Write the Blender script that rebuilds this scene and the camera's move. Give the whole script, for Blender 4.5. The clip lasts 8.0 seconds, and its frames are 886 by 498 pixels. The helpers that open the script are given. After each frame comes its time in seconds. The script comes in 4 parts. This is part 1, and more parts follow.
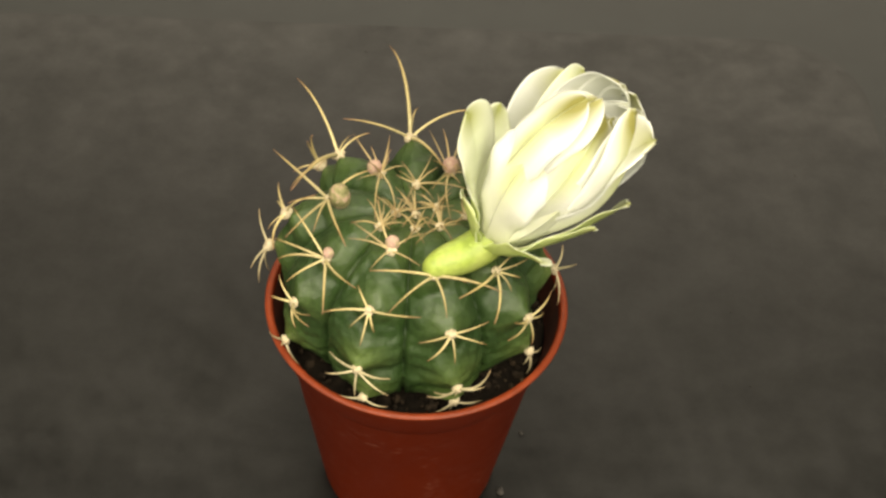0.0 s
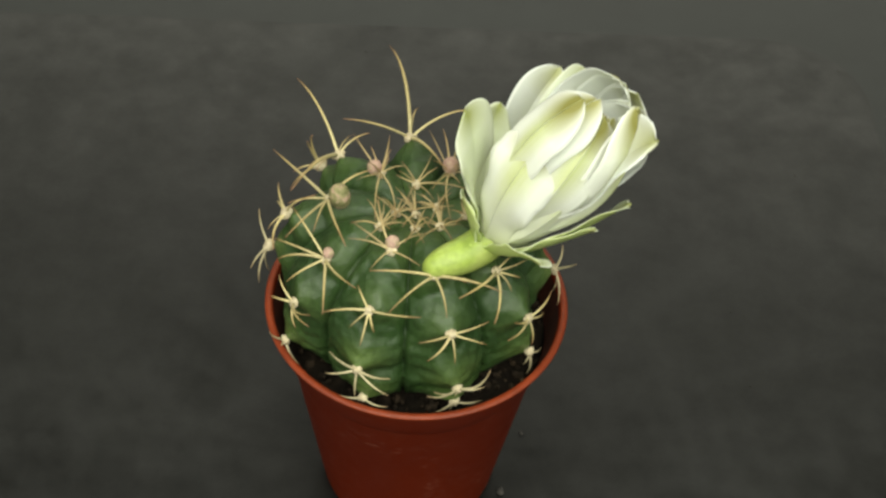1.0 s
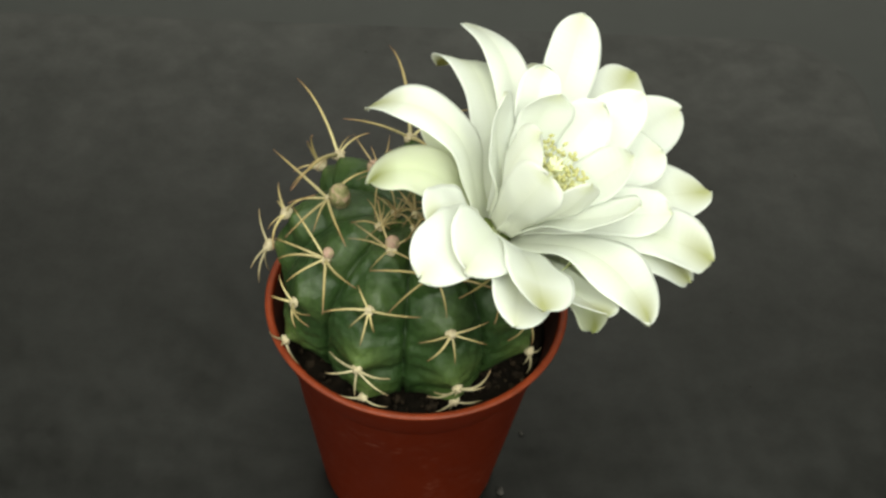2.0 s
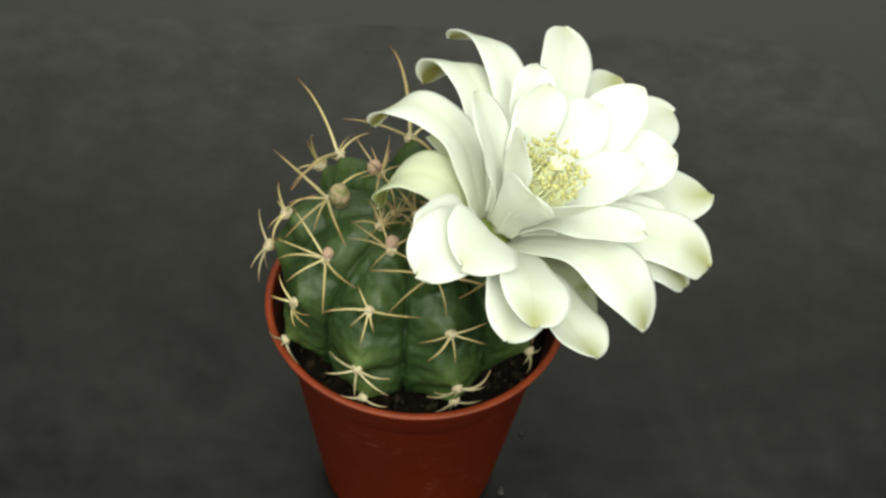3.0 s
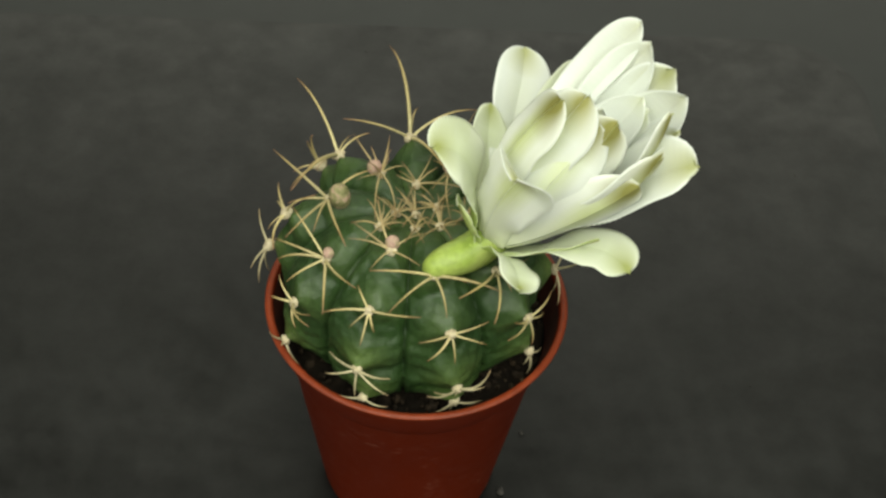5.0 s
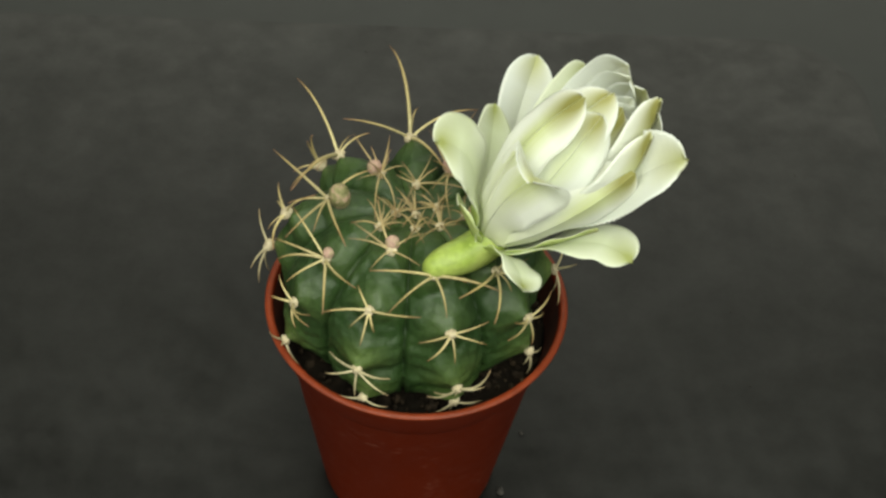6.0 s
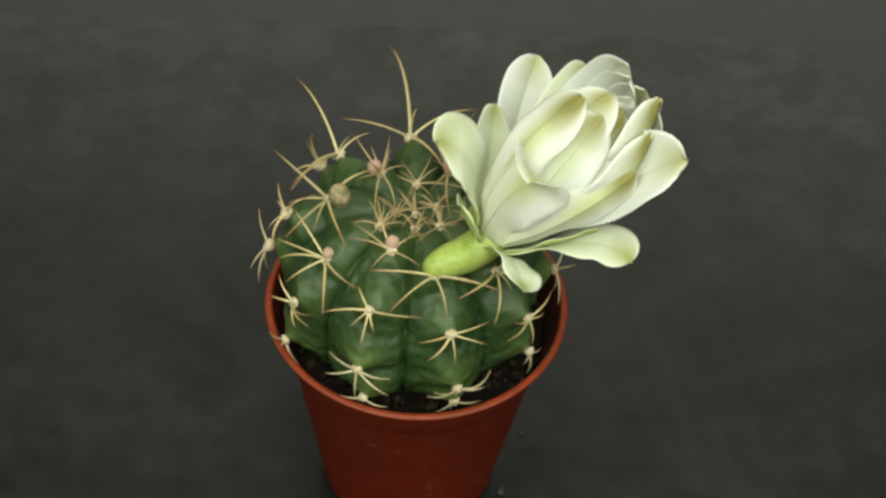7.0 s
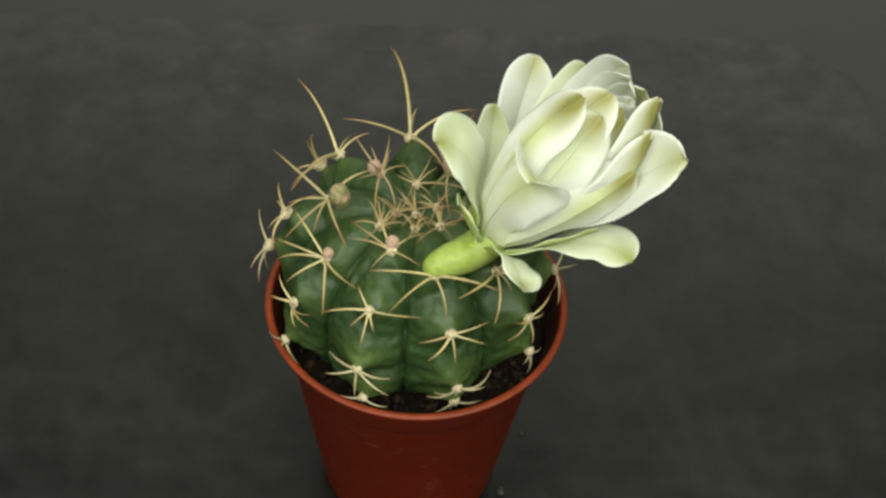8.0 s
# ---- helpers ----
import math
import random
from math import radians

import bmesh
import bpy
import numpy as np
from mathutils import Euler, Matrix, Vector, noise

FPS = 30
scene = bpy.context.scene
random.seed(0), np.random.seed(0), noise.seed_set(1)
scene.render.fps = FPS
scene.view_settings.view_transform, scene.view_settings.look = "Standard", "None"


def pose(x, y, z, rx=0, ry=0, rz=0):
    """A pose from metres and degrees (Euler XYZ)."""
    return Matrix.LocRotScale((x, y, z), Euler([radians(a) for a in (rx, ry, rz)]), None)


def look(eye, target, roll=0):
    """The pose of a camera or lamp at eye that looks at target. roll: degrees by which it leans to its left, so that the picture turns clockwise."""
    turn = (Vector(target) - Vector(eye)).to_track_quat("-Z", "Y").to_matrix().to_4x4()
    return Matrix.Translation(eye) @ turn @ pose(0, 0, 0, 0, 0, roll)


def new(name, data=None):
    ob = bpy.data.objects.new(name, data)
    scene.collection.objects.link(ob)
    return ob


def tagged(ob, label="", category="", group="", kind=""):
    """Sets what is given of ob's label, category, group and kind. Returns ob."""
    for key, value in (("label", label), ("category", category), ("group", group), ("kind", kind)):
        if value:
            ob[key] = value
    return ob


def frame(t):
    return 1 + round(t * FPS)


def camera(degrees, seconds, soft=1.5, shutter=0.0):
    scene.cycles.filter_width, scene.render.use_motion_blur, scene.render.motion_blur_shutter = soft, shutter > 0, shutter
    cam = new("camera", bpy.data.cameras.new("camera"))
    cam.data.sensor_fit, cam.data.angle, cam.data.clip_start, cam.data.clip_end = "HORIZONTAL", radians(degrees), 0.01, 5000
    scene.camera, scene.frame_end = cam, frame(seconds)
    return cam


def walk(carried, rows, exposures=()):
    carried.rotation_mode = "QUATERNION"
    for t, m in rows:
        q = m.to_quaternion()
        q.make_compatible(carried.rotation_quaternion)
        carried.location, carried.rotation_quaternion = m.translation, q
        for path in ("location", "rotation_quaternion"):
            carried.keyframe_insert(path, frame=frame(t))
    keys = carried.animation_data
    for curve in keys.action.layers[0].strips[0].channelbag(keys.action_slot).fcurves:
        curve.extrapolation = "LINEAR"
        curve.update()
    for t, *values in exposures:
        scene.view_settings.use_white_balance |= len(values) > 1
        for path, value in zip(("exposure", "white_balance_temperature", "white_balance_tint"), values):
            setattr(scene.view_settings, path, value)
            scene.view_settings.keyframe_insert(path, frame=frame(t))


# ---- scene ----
# Camera: fixed on a stand above and in front of the pot.
EYE, AIM = (0.00481, -0.23239, 0.31879), (0.00481, 0.0, 0.07013)
cam = camera(30, 8.0, soft=2.65)
STILL = look(EYE, AIM, 4.0)
walk(cam, [(0.0, STILL), (8.0, STILL)],
     exposures=[(0.0, 0.40, 8100, 14), (0.5, 0.26, 7650, 12), (0.9, 0.06, 7050, 6.5), (1.4, -0.05, 6850, 4), (3.4, -0.09, 6850, 4), (4.6, -0.18, 6900, 3.5), (8.0, -0.18, 6900, 3.5)])

# World and lamps: a closed room lit by unseen soft panels, with added fill.
world = bpy.data.worlds.new("world")
world.use_nodes = True
scene.world = world
world.node_tree.nodes["Background"].inputs[0].default_value = (0.9, 0.95, 1.0, 1)
world.node_tree.nodes["Background"].inputs[1].default_value = 0.12


def panel_lamp(name, at, target, width, depth, watts, colour):
    data = bpy.data.lights.new(name, "AREA")
    data.shape, data.size, data.size_y, data.energy, data.color = "RECTANGLE", width, depth, watts, colour
    ob = new(name, data)
    ob.matrix_world = look(at, target)
    return ob


panel_lamp("panel_lamp", (-0.38, -0.36, 0.60), (0, 0, 0.07), 0.60, 0.60, 4.6, (0.98, 0.99, 0.93))
panel_lamp("panel_lamp", (0.39, -0.38, 0.60), (0, 0, 0.07), 0.60, 0.60, 4.3, (0.96, 1.0, 0.95))
# Unseen front and overhead panels added as fill for the flower and crown.
panel_lamp("panel_lamp", (0.06, -0.58, 0.78), (0, 0, 0.07), 0.80, 0.55, 6.6, (0.97, 1.0, 0.94))
panel_lamp("panel_lamp", (0.0, 0.02, 0.80), (0, 0, 0.05), 0.40, 0.30, 2.1, (0.98, 1.0, 0.95))
# Unseen light added behind the table to give the mat its sheen.
panel_lamp("back_fill", (0.04, 1.60, 0.95), (0, 0, 0.0), 1.8, 0.9, 8.6, (0.99, 0.99, 0.90))


# ---- materials ----
def nodes_of(name):
    mat = bpy.data.materials.new(name)
    mat.use_nodes = True
    return mat, mat.node_tree.nodes, mat.node_tree.links, mat.node_tree.nodes["Principled BSDF"]


def noise_node(nodes, links, scale, detail=4.0, rough=0.55, coords="Object", stretch=(1, 1, 1)):
    tc, mp, nz = nodes.new("ShaderNodeTexCoord"), nodes.new("ShaderNodeMapping"), nodes.new("ShaderNodeTexNoise")
    mp.inputs["Scale"].default_value = stretch
    nz.inputs["Scale"].default_value, nz.inputs["Detail"].default_value, nz.inputs["Roughness"].default_value = scale, detail, rough
    links.new(tc.outputs[coords], mp.inputs[0])
    links.new(mp.outputs[0], nz.inputs["Vector"])
    return nz.outputs["Fac"]


def ramp_node(nodes, links, fac, stops):
    r = nodes.new("ShaderNodeValToRGB")
    while len(r.color_ramp.elements) < len(stops):
        r.color_ramp.elements.new(0.5)
    for e, (p, c) in zip(r.color_ramp.elements, stops):
        e.position, e.color = p, (*c, 1)
    links.new(fac, r.inputs[0])
    return r.outputs[0]


def mix_node(nodes, links, fac, a, b, blend="MIX"):
    m = nodes.new("ShaderNodeMix")
    m.data_type, m.blend_type = "RGBA", blend
    for slot, value in ((0, fac), (6, a), (7, b)):
        if isinstance(value, (int, float)):
            m.inputs[slot].default_value = value
        elif isinstance(value, tuple):
            m.inputs[slot].default_value = (*value, 1)
        else:
            links.new(value, m.inputs[slot])
    return m.outputs[2]


def math_node(nodes, links, op, a, b=0.0, clamp=False):
    m = nodes.new("ShaderNodeMath")
    m.operation, m.use_clamp = op, clamp
    for i, value in enumerate((a, b)):
        if isinstance(value, (int, float)):
            m.inputs[i].default_value = value
        else:
            links.new(value, m.inputs[i])
    return m.outputs[0]


def bump_node(nodes, links, height, strength, distance, bsdf):
    b = nodes.new("ShaderNodeBump")
    b.inputs["Strength"].default_value, b.inputs["Distance"].default_value = strength, distance
    links.new(height, b.inputs["Height"])
    links.new(b.outputs[0], bsdf.inputs["Normal"])


def mottled(name, stops, scale, rough, bump=0.0, fine=None, specular=0.5):
    mat, n, l, bsdf = nodes_of(name)
    big = noise_node(n, l, scale)
    col = ramp_node(n, l, big, stops)
    small = noise_node(n, l, fine or scale * 9, 3.0)
    tone = ramp_node(n, l, small, [(0.3, (0.82, 0.82, 0.82)), (0.7, (1.12, 1.12, 1.12))])
    l.new(mix_node(n, l, 1.0, col, tone, "MULTIPLY"), bsdf.inputs["Base Color"])
    bsdf.inputs["Roughness"].default_value = rough
    bsdf.inputs["Specular IOR Level"].default_value = specular
    if bump:
        bump_node(n, l, small, bump, 0.0004, bsdf)
    return mat


def petal_material(name, pale, base, green, tip, stripe, reach, tip_at):
    """Thin waxy petal. UV: across, along. A green midrib that widens and a darker tip, as pigment."""
    mat, n, l, bsdf = nodes_of(name)
    uv, sep = n.new("ShaderNodeUVMap"), n.new("ShaderNodeSeparateXYZ")
    uv.uv_map = "UVMap"
    l.new(uv.outputs[0], sep.inputs[0])
    across = math_node(n, l, "ABSOLUTE", math_node(n, l, "SUBTRACT", sep.outputs[0], 0.5))
    veins = noise_node(n, l, 60.0, 3.0, coords="UV", stretch=(1.0, 0.04, 1.0))
    along = sep.outputs[1]
    foot = math_node(n, l, "SUBTRACT", 1.0, math_node(n, l, "DIVIDE", along, 0.45), True)
    col = mix_node(n, l, math_node(n, l, "MULTIPLY", foot, 0.8), pale, base)
    rib = math_node(n, l, "SUBTRACT", 1.0, math_node(n, l, "DIVIDE", across, stripe), True)
    wide = math_node(n, l, "MULTIPLY", rib, math_node(n, l, "DIVIDE", math_node(n, l, "SUBTRACT", along, 0.25, True), 0.4, True))
    wide = math_node(n, l, "MULTIPLY", wide, math_node(n, l, "ADD", math_node(n, l, "MULTIPLY", veins, 0.9), 0.45))
    col = mix_node(n, l, math_node(n, l, "MULTIPLY", wide, reach, True), col, green)
    end = math_node(n, l, "DIVIDE", math_node(n, l, "SUBTRACT", along, tip_at, True), 1.0 - tip_at, True)
    end = math_node(n, l, "MULTIPLY", end, math_node(n, l, "SUBTRACT", 1.0, math_node(n, l, "DIVIDE", across, 0.46), True))
    col = mix_node(n, l, math_node(n, l, "MULTIPLY", end, 2.3 * reach, True), col, tip)
    soft = noise_node(n, l, 220.0, 2.0)
    tone = ramp_node(n, l, soft, [(0.3, (0.95, 0.95, 0.95)), (0.7, (1.0, 1.0, 1.0))])
    col = mix_node(n, l, 1.0, col, tone, "MULTIPLY")
    l.new(col, bsdf.inputs["Base Color"])
    bsdf.inputs["Roughness"].default_value = 0.5
    bsdf.inputs["Specular IOR Level"].default_value = 0.3
    bump_node(n, l, veins, 0.12, 0.0003, bsdf)
    thin = n.new("ShaderNodeBsdfTranslucent")
    l.new(col, thin.inputs[0])
    mixer = n.new("ShaderNodeMixShader")
    mixer.inputs[0].default_value = 0.50
    l.new(bsdf.outputs[0], mixer.inputs[1])
    l.new(thin.outputs[0], mixer.inputs[2])
    l.new(mixer.outputs[0], n["Material Output"].inputs["Surface"])
    return mat


WHITE, CREAM = (0.925, 0.948, 0.908), (0.91, 0.94, 0.68)
PETAL_IN = petal_material("petal_inside", WHITE, (0.92, 0.935, 0.87), (0.915, 0.935, 0.86), (0.84, 0.86, 0.66), 0.30, 0.35, 0.88)
PETAL_OUT = petal_material("petal_outside", (0.94, 0.955, 0.905), CREAM, (0.74, 0.80, 0.42), (0.46, 0.44, 0.17), 0.27, 0.66, 0.78)
PETAL_STRIPED = petal_material("striped_petal_outside", (0.94, 0.95, 0.89), CREAM, (0.62, 0.68, 0.22), (0.37, 0.35, 0.11), 0.28, 0.80, 0.76)
PETAL_CORE = petal_material("inner_petal_outside", (0.945, 0.955, 0.905), (0.93, 0.945, 0.82), (0.93, 0.945, 0.83), (0.84, 0.86, 0.64), 0.26, 0.4, 0.88)
PETAL_EDGE = petal_material("outer_petal_inside", WHITE, (0.915, 0.935, 0.84), (0.91, 0.93, 0.83), (0.62, 0.64, 0.33), 0.34, 0.6, 0.80)
SEPAL_IN = petal_material("sepal_inside", (0.91, 0.935, 0.81), (0.76, 0.84, 0.50), (0.82, 0.88, 0.61), (0.50, 0.54, 0.20), 0.38, 0.6, 0.78)
SEPAL_OUT = petal_material("sepal_outside", (0.71, 0.78, 0.38), (0.47, 0.59, 0.14), (0.53, 0.63, 0.20), (0.42, 0.42, 0.18), 0.42, 0.85, 0.82)

TUBE = mottled("tube_green", [(0.25, (0.21, 0.29, 0.045)), (0.5, (0.27, 0.35, 0.070)), (0.75, (0.34, 0.40, 0.110))], 190, 0.42, 0.15, 700, 0.4)


def pot_material():
    """Red moulded plastic with fine scuffs and a little limescale."""
    mat, n, l, bsdf = nodes_of("pot_plastic")
    col = ramp_node(n, l, noise_node(n, l, 40.0, 5.0), [(0.3, (0.098, 0.0080, 0.0005)), (0.7, (0.115, 0.0102, 0.0008))])
    scuff = ramp_node(n, l, noise_node(n, l, 260.0, 6.0, 0.7, stretch=(1, 1, 2.5)), [(0.56, (0, 0, 0)), (0.72, (0.6, 0.6, 0.6))])
    where = ramp_node(n, l, noise_node(n, l, 55.0, 3.0), [(0.50, (0, 0, 0)), (0.64, (1, 1, 1))])
    col = mix_node(n, l, math_node(n, l, "MULTIPLY", scuff, where), col, (0.24, 0.085, 0.055))
    l.new(col, bsdf.inputs["Base Color"])
    l.new(ramp_node(n, l, noise_node(n, l, 120.0, 5.0, 0.65), [(0.3, (0.36,) * 3), (0.7, (0.50,) * 3)]), bsdf.inputs["Roughness"])
    bsdf.inputs["Specular IOR Level"].default_value = 0.10
    bump_node(n, l, noise_node(n, l, 700.0, 4.0), 0.10, 0.0003, bsdf)
    return mat


POT_RED = pot_material()
# Same plastic as the wall, coloured lighter where the rim catches top light.
POT_RIM_LIT = mottled("lit_rim_plastic", [(0.3, (0.150, 0.022, 0.005)), (0.7, (0.195, 0.031, 0.008))], 60, 0.45, 0.0, 400, 0.3)
# Inner wall: a mottled brown, darker than the outside.
POT_INSIDE = mottled("inside_plastic", [(0.3, (0.024, 0.008, 0.004)), (0.55, (0.044, 0.0112, 0.0048)), (0.8, (0.112, 0.0224, 0.0072))], 120, 0.8, 0.2, 900, 0.2)
AREOLE = mottled("areole_felt", [(0.3, (0.40, 0.33, 0.21)), (0.7, (0.56, 0.49, 0.34))], 900, 0.95, 0.6, 2500, 0.1)
BUD_PINK = mottled("bud_scales", [(0.25, (0.34, 0.20, 0.155)), (0.5, (0.40, 0.27, 0.21)), (0.75, (0.27, 0.25, 0.12))], 700, 0.8, 0.7, 1500, 0.2)
BUD_GREEN = mottled("big_bud_scales", [(0.3, (0.11, 0.12, 0.045)), (0.5, (0.22, 0.20, 0.095)), (0.68, (0.36, 0.24, 0.18))], 800, 0.7, 0.8, 1500, 0.25)
SOIL = mottled("peat_soil", [(0.3, (0.004, 0.003, 0.002)), (0.6, (0.011, 0.008, 0.005)), (0.8, (0.040, 0.028, 0.018))], 260, 0.95, 0.8, 1400, 0.1)
GRIT = mottled("soil_grit", [(0.3, (0.008, 0.006, 0.004)), (0.6, (0.026, 0.018, 0.011)), (0.8, (0.10, 0.07, 0.04))], 300, 0.9, 0.5, 1500, 0.1)
MAT_GREY = mottled("mat_cloth", [(0.3, (0.0046, 0.0046, 0.0041)), (0.7, (0.0068, 0.0068, 0.0061))], 16, 0.6, 0.06, 120, 0.3)


def uneven_sheen(mat, scale, low, high):
    """Lets the roughness wander over a surface, as rubbing and dust do."""
    n, l = mat.node_tree.nodes, mat.node_tree.links
    r = ramp_node(n, l, noise_node(n, l, scale, 6.0, 0.65), [(0.3, (low,) * 3), (0.7, (high,) * 3)])
    l.new(r, n["Principled BSDF"].inputs["Roughness"])
    blotch = noise_node(n, l, scale * 0.9, 9.0, 0.72)
    l.new(ramp_node(n, l, blotch, [(0.34, (0.34,) * 3), (0.66, (0.50,) * 3)]), n["Principled BSDF"].inputs["Specular IOR Level"])


uneven_sheen(MAT_GREY, 80.0, 0.29, 0.46)
TABLE_GREY = mottled("table_laminate", [(0.3, (0.00646, 0.00782, 0.00714)), (0.7, (0.00884, 0.01054, 0.00952))], 10, 0.45, 0.03, 90, 0.5)
WALL_PAINT = mottled("wall_paint", [(0.3, (0.62, 0.62, 0.61)), (0.7, (0.70, 0.70, 0.69))], 3, 0.9)
STAMEN = mottled("stamen_filament", [(0.3, (0.72, 0.74, 0.42)), (0.7, (0.82, 0.84, 0.58))], 400, 0.6)
POLLEN = mottled("anther_pollen", [(0.3, (0.44, 0.43, 0.15)), (0.7, (0.62, 0.60, 0.30))], 700, 0.9)


def spine_material(name, foot, middle, tip):
    mat, n, l, bsdf = nodes_of(name)
    uv, sep = n.new("ShaderNodeUVMap"), n.new("ShaderNodeSeparateXYZ")
    uv.uv_map = "UVMap"
    l.new(uv.outputs[0], sep.inputs[0])
    col = ramp_node(n, l, sep.outputs[1], [(0.0, foot), (0.68, middle), (1.0, tip)])
    info = n.new("ShaderNodeObjectInfo")
    tone = ramp_node(n, l, info.outputs["Random"], [(0.0, (0.72, 0.70, 0.66)), (1.0, (1.22, 1.20, 1.16))])
    col = mix_node(n, l, 1.0, col, tone, "MULTIPLY")
    grain = ramp_node(n, l, noise_node(n, l, 900.0, 3.0), [(0.3, (0.8, 0.79, 0.76)), (0.7, (1.1, 1.1, 1.1))])
    l.new(mix_node(n, l, 1.0, col, grain, "MULTIPLY"), bsdf.inputs["Base Color"])
    bsdf.inputs["Roughness"].default_value = 0.5
    return mat


SPINE = spine_material("spine_horn", (0.50, 0.45, 0.25), (0.44, 0.34, 0.15), (0.20, 0.09, 0.04))
SPINE_YOUNG = spine_material("spine_young", (0.46, 0.38, 0.20), (0.33, 0.24, 0.11), (0.17, 0.085, 0.04))
SPINE_OLD = spine_material("spine_old", (0.496, 0.448, 0.304), (0.48, 0.416, 0.256), (0.304, 0.208, 0.112))


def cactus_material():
    """Waxy green skin; the chins round the areoles are yellower, with caught light painted in."""
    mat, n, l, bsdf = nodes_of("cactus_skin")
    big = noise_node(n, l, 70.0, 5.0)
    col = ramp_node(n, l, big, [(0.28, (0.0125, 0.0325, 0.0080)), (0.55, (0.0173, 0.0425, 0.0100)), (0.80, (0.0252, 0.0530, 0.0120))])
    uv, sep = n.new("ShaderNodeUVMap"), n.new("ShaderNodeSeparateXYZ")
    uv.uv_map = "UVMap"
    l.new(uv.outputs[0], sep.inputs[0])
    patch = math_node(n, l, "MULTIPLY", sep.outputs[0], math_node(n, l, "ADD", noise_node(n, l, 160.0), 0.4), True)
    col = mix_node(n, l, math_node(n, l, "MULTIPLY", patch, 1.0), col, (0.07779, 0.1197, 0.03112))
    speck = noise_node(n, l, 1300.0, 3.0)
    tone = ramp_node(n, l, speck, [(0.35, (0.82, 0.83, 0.80)), (0.7, (1.16, 1.15, 1.12))])
    col = mix_node(n, l, 1.0, col, tone, "MULTIPLY")
    scars = ramp_node(n, l, noise_node(n, l, 110.0, 6.0, 0.7), [(0.64, (0, 0, 0)), (0.76, (0.7, 0.7, 0.7))])
    col = mix_node(n, l, scars, col, (0.0825, 0.1087, 0.05625))
    l.new(col, bsdf.inputs["Base Color"])
    sheen = ramp_node(n, l, noise_node(n, l, 240.0, 5.0, 0.65), [(0.3, (0.34,) * 3), (0.7, (0.58,) * 3)])
    l.new(sheen, bsdf.inputs["Roughness"])
    bsdf.inputs["Specular IOR Level"].default_value = 0.42
    bump_node(n, l, noise_node(n, l, 420.0, 7.0, 0.65), 0.55, 0.0007, bsdf)
    return mat


SKIN = cactus_material()


# ---- mesh helpers ----
def part(name, bm, material, parent=None, label=""):
    """Links a bmesh as one mesh object, under a thing or a part."""
    data = bpy.data.meshes.new(name)
    bm.to_mesh(data)
    bm.free()
    for m in (material if isinstance(material, (list, tuple)) else [material]):
        data.materials.append(m)
    ob = new(name, data)
    ob.parent = parent
    if label:
        tagged(ob, label)
    return ob


def smooth(bm):
    for f in bm.faces:
        f.smooth = True
    return bm


def lathe(bm, profile, count=96, close=False):
    """Turns a list of (radius, height) about z."""
    rings = [[bm.verts.new((r * math.cos(2 * math.pi * k / count), r * math.sin(2 * math.pi * k / count), z)) for k in range(count)] for r, z in profile]
    for a, b in zip(rings, rings[1:]):
        for k in range(count):
            bm.faces.new((a[k], a[(k + 1) % count], b[(k + 1) % count], b[k]))
    if close:
        bm.faces.new(rings[-1])
        bm.faces.new(list(reversed(rings[0])))
    return bm


def sweep(bm, points, radii, sides=8, uv=False):
    """A tube along points, closed at both ends."""
    layer = bm.loops.layers.uv.new("UVMap") if uv else None
    rings, side = [], None
    for i, p in enumerate(points):
        a, b = points[max(i - 1, 0)], points[min(i + 1, len(points) - 1)]
        t = (b - a).normalized()
        if side is None:
            side = t.orthogonal().normalized()
        side = (side - t * side.dot(t)).normalized()
        up = t.cross(side)
        rings.append([bm.verts.new(p + (side * math.cos(2 * math.pi * k / sides) + up * math.sin(2 * math.pi * k / sides)) * radii[i]) for k in range(sides)])
    n = len(rings) - 1
    for i in range(n):
        for k in range(sides):
            f = bm.faces.new((rings[i][k], rings[i][(k + 1) % sides], rings[i + 1][(k + 1) % sides], rings[i + 1][k]))
            f.smooth = True
            if uv:
                for loop, v in zip(f.loops, (i, i, i + 1, i + 1)):
                    loop[layer].uv = (0.5, v / n)
    for ring, v in ((list(reversed(rings[0])), 0.0), (rings[-1], 1.0)):
        f = bm.faces.new(ring)
        if uv:
            for loop in f.loops:
                loop[layer].uv = (0.5, v)
    return bm


def rounded_slab(x0, y0, x1, y1, z0, z1, r, steps=10):
    bm = bmesh.new()
    ring = []
    for cx, cy, a0 in ((x1 - r, y1 - r, 0), (x0 + r, y1 - r, 90), (x0 + r, y0 + r, 180), (x1 - r, y0 + r, 270)):
        for k in range(steps + 1):
            a = radians(a0 + 90 * k / steps)
            ring.append((cx + r * math.cos(a), cy + r * math.sin(a)))
    low, high = [bm.verts.new((x, y, z0)) for x, y in ring], [bm.verts.new((x, y, z1)) for x, y in ring]
    n = len(ring)
    for k in range(n):
        bm.faces.new((low[k], low[(k + 1) % n], high[(k + 1) % n], high[k]))
    bm.faces.new(high)
    bm.faces.new(list(reversed(low)))
    return bm


def box(x0, y0, z0, x1, y1, z1):
    bm = bmesh.new()
    bmesh.ops.create_cube(bm, size=1.0, matrix=Matrix.LocRotScale(((x0 + x1) / 2, (y0 + y1) / 2, (z0 + z1) / 2), None, (x1 - x0, y1 - y0, z1 - z0)))
    return bm


